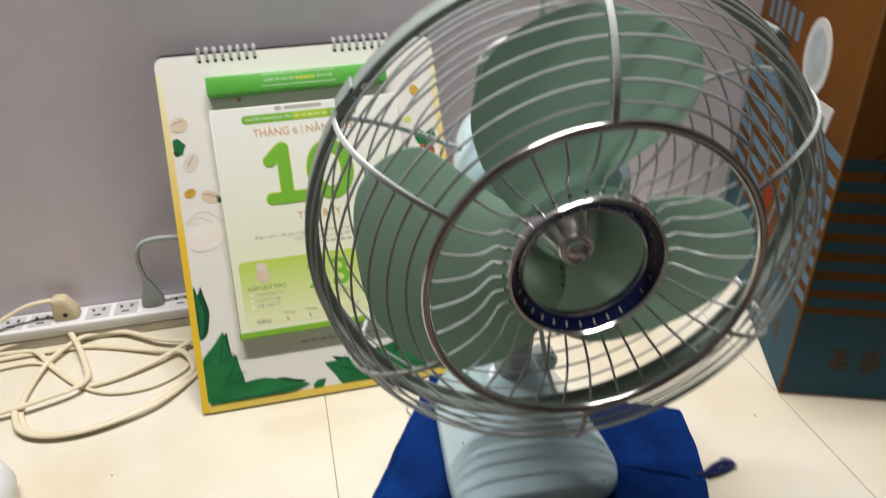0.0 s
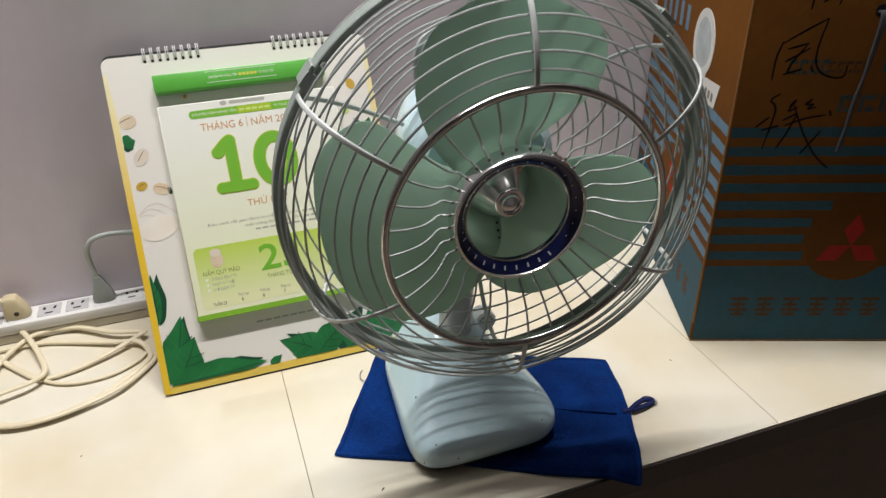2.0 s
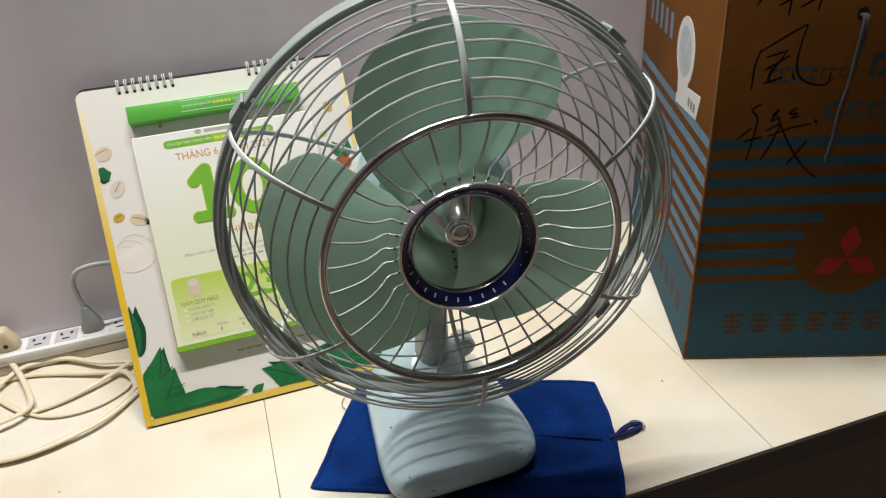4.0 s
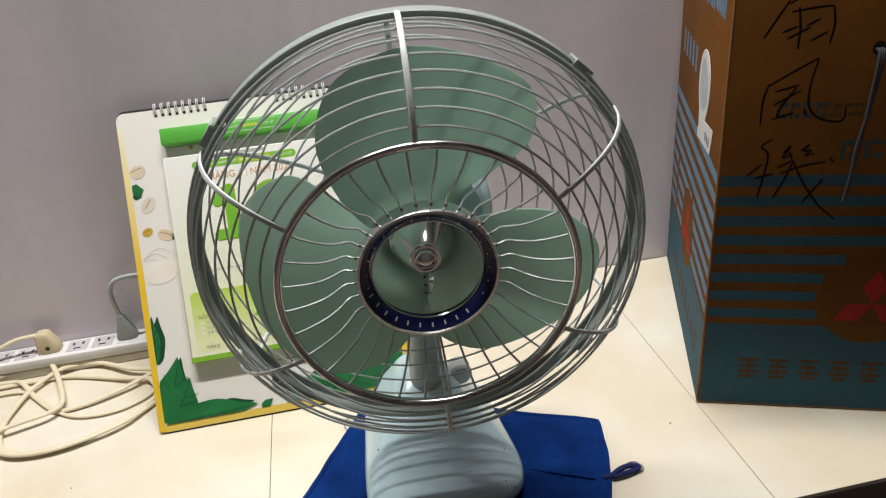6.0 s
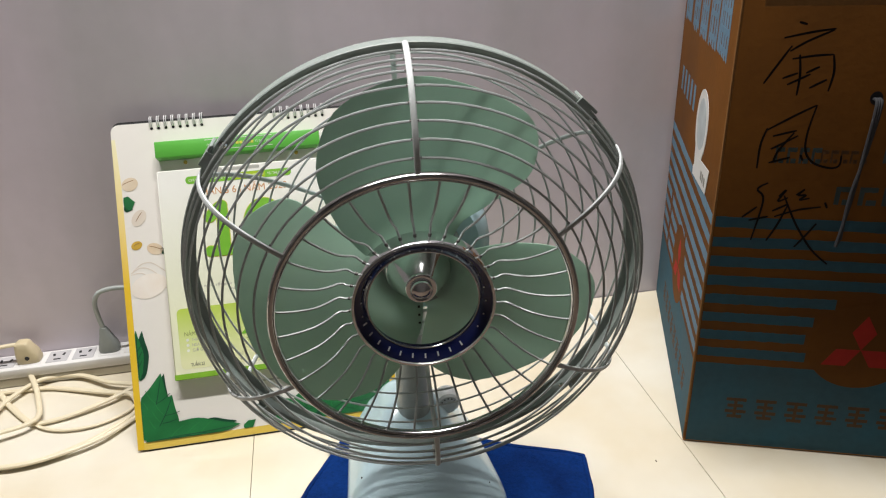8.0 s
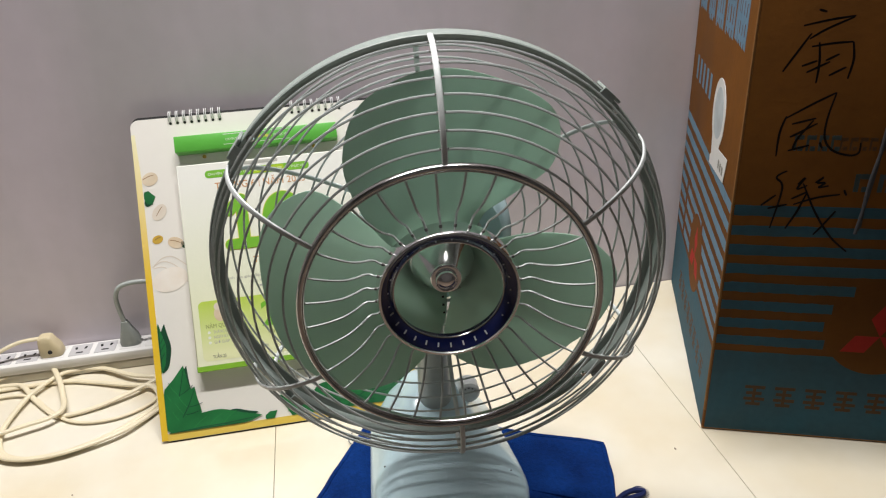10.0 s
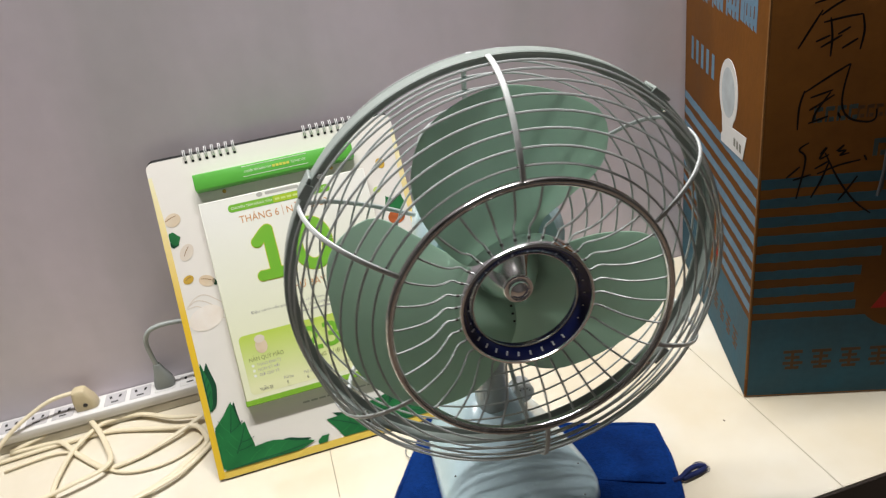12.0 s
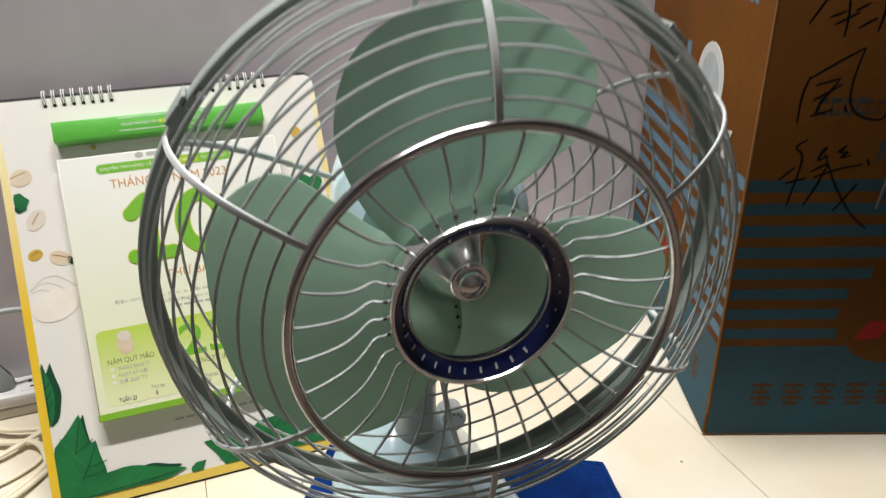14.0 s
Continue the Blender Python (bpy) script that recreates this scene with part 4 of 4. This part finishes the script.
# ---------------- fan carton ----------------
def carton():
    W, D, H = 0.335, 0.381, 0.565
    ob = thing("fan_carton", pose(0.333, 0.137, 0, 0, 0, -21.3), "old orange-brown cardboard fan carton with faded blue stripes and marker writing", "box")
    body = bmesh.new()
    box(0, W, 0, D, 0.0006, H, 0.0022, 2, body)
    body = part("body", body, CARD, ob)
    part("tape", box(0.02, W - 0.02, -0.0005, 0.02, H - 0.065, H + 0.0006, 0.0002, 1), CARD_EDGE, body, "old brown packing tape")
    part("worn_edge", tube([(0.0012, 0.0012, z / 20 * H) for z in range(1, 20)], 0.0017, seg=6, up=(0, 1, 0)), CARD_EDGE, body)
    part("worn_edge", tube([(k / 20 * W, 0.0012, 0.0022) for k in range(0, 21)], 0.0016, seg=6), CARD_EDGE, body)
    e = 0.0001

    def side(bm):
        """From the front face's plane to the left face."""
        bm.transform(Matrix(((0, 1, 0, 0), (1, 0, 0, 0), (0, 0, 1, 0), (0, 0, 0, 1))))
        return bm

    def wavy(x0, x1, z0, z1, seed, amp=0.0012):
        n = 36
        up = [(x0 + (x1 - x0) * k / n, z1 + amp * noise.noise(Vector((k * 0.7, seed, 3.1)))) for k in range(n + 1)]
        dn = [(x0 + (x1 - x0) * k / n, z0 + amp * noise.noise(Vector((k * 0.7, seed, 9.4)))) for k in range(n, -1, -1)]
        return up + dn

    for face, wide, cx in ((0, W, 0.170), (1, D, 0.185)):
        put = (lambda bm: bm) if face == 0 else side
        lo = 0.003
        part("blue_band", put(sheet(wavy(lo, wide - lo, 0.002, 0.114, 1.0 + face), 0.0, e)), CARD_BLUE, body, smooth=False)
        for k in range(8):
            z1 = 0.293 - 0.0226 * k
            h = 0.0118
            if face == 0 and k > 3:
                half = math.sqrt(max(0.0, 0.0580 ** 2 - (z1 - h / 2 - 0.150) ** 2))
                spans = [(lo, cx - half), (cx + half, wide - lo)] if half > 0.005 else [(lo, wide - lo)]
            elif face == 1:
                spans = [(lo, 0.15), (0.162, 0.30), (0.315, wide - lo)] if k > 3 else [(lo, wide - lo)]
            else:
                spans = [(lo, wide - lo)]
            for xa, xb in spans:
                # side stripes take a paler blue, putting that face's brighter light into the colour
                part("blue_stripe", put(sheet(wavy(xa, xb, z1 - h, z1, k * 3.3 + xa * 20), 0.0, e)), CARD_BLUE if face == 0 else CARD_CYAN, body, smooth=False)
        part("round_mark", put(sheet(oval(cx, 0.147, 0.054, 0.053, 0, 48), -e, e)), CARD, body, smooth=False)
        for ang in (90, 210, 330):
            c, s = math.cos(radians(ang)), math.sin(radians(ang))
            pts = [(0, 0), (0.0212, 0.0122), (0.0424, 0), (0.0212, -0.0122)]
            part("red_lozenge", put(sheet([(cx + x * c - z * s, 0.143 + x * s + z * c) for x, z in pts], -2 * e, e)), CARD_RED, body, smooth=False)
        # line of printed characters kept as plain bars
        for k in range(8):
            xa = 0.041 + 0.0325 * k
            for z, w0, w1 in ((0.064, 0.001, 0.023), (0.0555, 0.003, 0.020), (0.0475, 0.001, 0.024), (0.0405, 0.004, 0.020)):
                part("lettering_bar", put(sheet(wavy(xa + w0, xa + w1, z, z + 0.0042, k + z * 90, 0.0006), -e, e)), CARD_RUST, body, smooth=False)
            part("lettering_bar", put(sheet([(xa + 0.010, 0.041), (xa + 0.0135, 0.041), (xa + 0.0135, 0.068), (xa + 0.010, 0.068)], -2 * e, e)), CARD_RUST, body, smooth=False)
    # printed lines high on the front
    for x0, z0, n, w, h, m in ((0.050, 0.352, 4, 0.0095, 0.016, CARD_FAINT), (0.092, 0.353, 5, 0.0075, 0.013, CARD_RUST), (0.148, 0.354, 6, 0.023, 0.024, CARD_FAINT), (0.112, 0.310, 8, 0.0185, 0.019, CARD_FAINT)):
        for k in range(n):
            xa = x0 + k * w * 1.18
            part("lettering_bar", sheet(wavy(xa, xa + w * 0.9, z0 + h * 0.72, z0 + h, k + x0 * 50, 0.0008), 0.0, e), m, body, smooth=False)
            part("lettering_bar", sheet(wavy(xa, xa + w * 0.25, z0, z0 + h * 0.72, k + x0 * 31, 0.0004), 0.0, e), m, body, smooth=False)
            part("lettering_bar", sheet(wavy(xa + w * 0.4, xa + w * 0.9, z0, z0 + h * 0.3, k + x0 * 77, 0.0005), 0.0, e), m, body, smooth=False)
    # big pale blue characters on the side, kept as blocks of uneven strokes
    rng = random.Random(11)
    for k in range(5):
        xa = 0.038 + 0.068 * k
        x = xa
        while x < xa + 0.050:
            wide = rng.uniform(0.006, 0.013)
            low, high = 0.4375 + rng.uniform(0, 0.006), 0.512 - rng.uniform(0, 0.008)
            rim = [(x + 0.0012 * noise.noise(Vector((z * 90, x * 60, k))), z) for z in (low, low + 0.02, low + 0.04, high)]
            part("lettering_bar", side(sheet(rim + [(p + wide * (1 + 0.25 * noise.noise(Vector((z * 120, k, 5)))), z + 0.002) for p, z in rim[::-1]], 0.0, e)), CARD_CYAN, body, smooth=False)
            x += wide + rng.uniform(0.002, 0.005)
        for q in range(3):
            z = 0.450 + 0.020 * q + rng.uniform(-0.004, 0.004)
            part("lettering_bar", side(sheet(wavy(xa + rng.uniform(0, 0.008), xa + 0.050 - rng.uniform(0, 0.010), z, z + 0.006, k + q * 5.1, 0.0025), -e, e)), CARD_CYAN, body, smooth=False)
    for k in range(5):
        xa = 0.205 + 0.030 * k
        part("lettering_bar", side(sheet([(xa, 0.350), (xa + 0.014, 0.350), (xa + 0.014, 0.382), (xa, 0.382)], 0.0, e)), CARD_CYAN, body, smooth=False)
    # worn fan-shaped sticker
    st = part("sticker", side(sheet(oval(0.133, 0.3535, 0.041, 0.0400, 0, 32), 0.0, 0.0005)), STICKER, body, "worn white sticker in the shape of a fan", smooth=False)
    part("sticker_stem", side(sheet([(0.104, 0.330), (0.160, 0.330), (0.150, 0.292), (0.118, 0.292)], -0.0001, 0.0005)), STICKER, st, smooth=False)
    part("sticker_foot", side(sheet([(0.050, 0.324), (0.060, 0.294), (0.156, 0.286), (0.157, 0.296), (0.128, 0.314), (0.102, 0.3185)], -0.0003, 0.0005)), STICKER, st, smooth=False)
    part("sticker_print", side(sheet(oval(0.133, 0.3535, 0.029, 0.0300, 0, 28), -0.0005, 0.0002)), STICKER_BLUE, st, smooth=False)
    for k in range(3):
        part("sticker_print", side(sheet([(0.068 + 0.012 * k, 0.299), (0.075 + 0.012 * k, 0.299), (0.075 + 0.012 * k, 0.309), (0.068 + 0.012 * k, 0.309)], -0.0008, 0.0002)), GREY_INK, st, smooth=False)
    # handwriting in black marker: the three characters for an electric fan
    def mark(strokes, wide=0.0022):
        for k, line in enumerate(strokes):
            part("marker_stroke", ribbon(line, wide, -e, 0.0001 + 0.00001 * k), MARKER, body, "black marker handwriting", smooth=False)
    mark([[(0.052, 0.486), (0.059, 0.484)], [(0.041, 0.472), (0.064, 0.477), (0.084, 0.480)], [(0.083, 0.479), (0.062, 0.469), (0.048, 0.460)], [(0.049, 0.465), (0.038, 0.446), (0.029, 0.430)],
          [(0.051, 0.453), (0.071, 0.456), (0.086, 0.457)], [(0.086, 0.457), (0.089, 0.441), (0.087, 0.423)], [(0.057, 0.457), (0.060, 0.438), (0.060, 0.419)],
          [(0.045, 0.435), (0.058, 0.440)], [(0.050, 0.429), (0.069, 0.439)], [(0.070, 0.426), (0.084, 0.434)], [(0.065, 0.440), (0.076, 0.446)]])
    mark([[(0.039, 0.387), (0.035, 0.370), (0.035, 0.346)], [(0.039, 0.385), (0.061, 0.399), (0.080, 0.410)], [(0.080, 0.410), (0.076, 0.384), (0.077, 0.365), (0.086, 0.353), (0.102, 0.348), (0.110, 0.351), (0.110, 0.361)],
          [(0.045, 0.379), (0.066, 0.385)], [(0.045, 0.366), (0.052, 0.370), (0.068, 0.380)], [(0.064, 0.383), (0.052, 0.364), (0.049, 0.353)], [(0.045, 0.352), (0.064, 0.358)], [(0.073, 0.361), (0.076, 0.355)]])
    mark([[(0.048, 0.331), (0.039, 0.324), (0.046, 0.312), (0.040, 0.268)], [(0.028, 0.293), (0.041, 0.305)], [(0.035, 0.290), (0.053, 0.295)], [(0.060, 0.317), (0.066, 0.324), (0.060, 0.312), (0.069, 0.316)],
          [(0.076, 0.319), (0.083, 0.325), (0.078, 0.319), (0.085, 0.319), (0.080, 0.314), (0.089, 0.316)], [(0.059, 0.295), (0.080, 0.303), (0.101, 0.307)], [(0.065, 0.318), (0.081, 0.287), (0.100, 0.260), (0.118, 0.244)],
          [(0.070, 0.308), (0.063, 0.286), (0.055, 0.268)], [(0.100, 0.289), (0.091, 0.274), (0.083, 0.262)], [(0.104, 0.312), (0.107, 0.306)], [(0.056, 0.301), (0.070, 0.309)]])
    # string handle
    part("string_hole", sheet(oval(0.130, 0.417, 0.0055, 0.0065, 0, 18), -e, e), BLACK, body, smooth=False)
    for k in range(3):
        line = [(0.128 + 0.002 * k, 0.002, 0.416), (0.129 + 0.002 * k, -0.007, 0.412), (0.128 + 0.001 * k, -0.0065, 0.370), (0.126 - 0.001 * k, -0.0050, 0.320), (0.121 + 0.0015 * k, -0.0040, 0.266 + 0.004 * k)]
        part("string", tube(spline(line, 8), 0.0016, seg=6, up=(1, 0, 0)), STRING, ob, "grey string handle")
    return ob


carton()


# ---------------- power strip, plugs and cables ----------------
def power_strip():
    ob = thing("power_strip", pose(0, 0, 0), "long white power strip lying along the wall", "power strip")
    x0, x1, ya, yb, h = -0.86, -0.235, 0.4525, 0.4945, 0.029
    part("lower_shell", box(x0, x1, ya + 0.001, yb, 0.0004, 0.0135, 0.0015, 1), STRIP_SIDE, ob, "cream lower shell")
    part("upper_shell", box(x0, x1, ya, yb, 0.0140, h, 0.003, 2), STRIP, ob)
    for k in range(13):
        x = -0.3505 - 0.0352 * k
        if x < x0 + 0.02:
            break
        grey = k not in (0, 1, 4)
        ins = part("socket", box(x - 0.0145, x + 0.0145, ya + 0.0075, yb - 0.006, h - 0.002, h + 0.0008, 0.0008, 1), INSERT if grey else STRIP, ob)
        cy = (ya + yb) / 2 + 0.002
        for dx, turn in ((-0.0065, 12), (0.0065, -12)):
            bm = box(-0.0019, 0.0019, -0.0034, 0.0034, -0.0012, 0.0002, 0.0008, 2)
            bm.transform(Matrix.Translation((x + dx, cy + 0.003, h + 0.0010)) @ Matrix.Rotation(radians(turn), 4, "Z"))
            part("slot", bm, BLACK, ins, smooth=False)
        part("slot", box(x - 0.0050, x + 0.0050, cy - 0.0105, cy - 0.0075, h - 0.0002, h + 0.0012, 0.0004, 1), BLACK, ins, smooth=False)
    return ob


power_strip()


def grey_plug():
    ob = thing("grey_plug", pose(0, 0, 0), "grey moulded plug with a bent grey cable in the power strip", "plug")
    cx, cy, z0 = -0.3855, 0.4745, 0.0300
    part("plug_body", loft([oblong(cx + dx, cy, z0 + z, hw, hd, 3.0, 32) for z, hw, hd, dx in ((0, 0.0140, 0.0105, 0), (0.004, 0.0145, 0.011, 0), (0.012, 0.0130, 0.0100, 0), (0.024, 0.0085, 0.0075, -0.001), (0.034, 0.0055, 0.0055, -0.002), (0.037, 0.0045, 0.0045, -0.002))]), GREY_PLUG, ob)
    line = [(-0.3875, 0.4745, 0.064), (-0.3900, 0.4745, 0.085), (-0.3900, 0.4735, 0.106), (-0.3830, 0.4720, 0.121), (-0.3700, 0.4715, 0.127), (-0.3500, 0.4730, 0.127), (-0.3250, 0.4760, 0.120), (-0.295, 0.479, 0.095), (-0.275, 0.480, 0.05), (-0.262, 0.4780, 0.034)]
    part("cable", tube(spline(line, 8), 0.0034, seg=10, up=(0, 1, 0)), GREY_CABLE, ob, "smooth grey cable")
    return ob


def beige_plug():
    ob = thing("beige_plug", pose(0, 0, 0), "old beige rubber plug in the power strip", "plug")
    cx, cy, z0 = -0.4930, 0.4735, 0.0300
    body = part("plug_body", loft([oblong(cx + dx, cy, z0 + z, hw, hd, 4.0, 32) for z, hw, hd, dx in ((0, 0.0150, 0.0115, 0), (0.003, 0.0158, 0.012, 0), (0.014, 0.0145, 0.0115, -0.001), (0.022, 0.0115, 0.0105, -0.003), (0.0285, 0.0095, 0.0095, -0.004), (0.0305, 0.0070, 0.0075, -0.004))]), BEIGE_PLUG, ob)
    bm = revolve([(0, 0.001), (0.0028, 0.001), (0.0034, -0.001), (0, -0.001)], 16)
    bm.transform(Matrix.Translation((cx + 0.001, cy - 0.0118, z0 + 0.009)))
    part("screw_hole", bm, BLACK, body)
    line = [(-0.497, 0.4735, 0.056), (-0.512, 0.4730, 0.0570), (-0.535, 0.4715, 0.0550), (-0.560, 0.4650, 0.0470), (-0.590, 0.4500, 0.0340), (-0.620, 0.4250, 0.0150), (-0.650, 0.3950, 0.0040), (-0.700, 0.360, 0.0040)]
    part("cable", tube(spline(line, 8), 0.0037, 0.0027, seg=10, up=(0, 0, 1)), BEIGE, ob, "flat beige cable")
    return ob


grey_plug()
beige_plug()


def cable_coil():
    ob = thing("coiled_cable", pose(0, 0, 0), "loosely coiled flat beige cable lying on the table", "cable")
    z = 0.0036
    runs = [
        [(-0.60, 0.448, z + .002), (-0.546, 0.459, z + .009), (-0.519, 0.472, z + .014), (-0.498, 0.464, z + .013), (-0.479, 0.431, z + .010), (-0.462, 0.388, z + .008), (-0.455, 0.359, z + .007), (-0.466, 0.342, z + .008), (-0.493, 0.331, z + .009), (-0.530, 0.322, z + .007), (-0.600, 0.318, z), (-0.68, 0.34, z)],
        [(-0.60, 0.447, z), (-0.542, 0.440, z + .003), (-0.525, 0.429, z + .004), (-0.503, 0.399, z + .001), (-0.467, 0.358, z), (-0.451, 0.353, z), (-0.416, 0.360, z + .001), (-0.377, 0.377, z + .004), (-0.345, 0.398, z + .006), (-0.341, 0.405, z + .006), (-0.379, 0.419, z + .006), (-0.422, 0.449, z + .004), (-0.457, 0.457, z + .004)],
        [(-0.457, 0.4565, z + .004), (-0.482, 0.446, z + .006), (-0.509, 0.411, z + .004), (-0.522, 0.363, z + .002), (-0.523, 0.328, z + .001), (-0.511, 0.295, z), (-0.487, 0.277, z), (-0.457, 0.272, z), (-0.417, 0.281, z), (-0.374, 0.305, z), (-0.336, 0.340, z + .002), (-0.333, 0.360, z + .004), (-0.347, 0.386, z + .005), (-0.378, 0.399, z + .003), (-0.434, 0.424, z), (-0.468, 0.435, z), (-0.508, 0.437, z), (-0.56, 0.436, z), (-0.64, 0.43, z)],
        [(-0.329, 0.352, z), (-0.331, 0.338, z), (-0.364, 0.298, z + .004), (-0.410, 0.2765, z + .004), (-0.450, 0.268, z + .004), (-0.488, 0.272, z + .004), (-0.515, 0.290, z + .004), (-0.528, 0.325, z + .006)],
        [(-0.335, 0.372, z), (-0.345, 0.352, z), (-0.376, 0.333, z), (-0.414, 0.330, z), (-0.448, 0.343, z), (-0.482, 0.377, z), (-0.506, 0.405, z), (-0.540, 0.418, z), (-0.60, 0.41, z)],
    ]
    for k, run in enumerate(runs):
        thin = 0.65 if k == 4 else 1.0
        part("cable_run", tube(spline(run, 9), 0.0037 * thin, 0.0026 * thin, seg=10), BEIGE, ob)
    return ob


cable_coil()

# white rounded appliance at the near end of the table
bm = loft([oblong(-0.553, 0.170, z, hw, hd, 2.6, 48) for z, hw, hd in ((0.0005, 0.056, 0.052), (0.004, 0.062, 0.058), (0.020, 0.066, 0.062), (0.034, 0.063, 0.059), (0.044, 0.054, 0.050), (0.049, 0.036, 0.034))])
solid("white_plastic_dish", bm, WHITE_PLASTIC, "white rounded plastic dish standing on the table", "dish")

# crumbs on the tiles
for x, y, turn, ln in ((0.286, 0.111, 100, 0.0030), (-0.109, 0.040, 40, 0.0042), (-0.405, 0.20, 20, 0.0016)):
    bm = box(-ln / 2, ln / 2, -0.0006, 0.0006, 0.0, 0.0008, 0.0002, 1)
    solid("crumb", bm, CARD_RUST, "tiny brown crumb on the cream tile", "crumb", pose(x, y, 0.0001, 0, 0, turn), group="crumbs on the table")
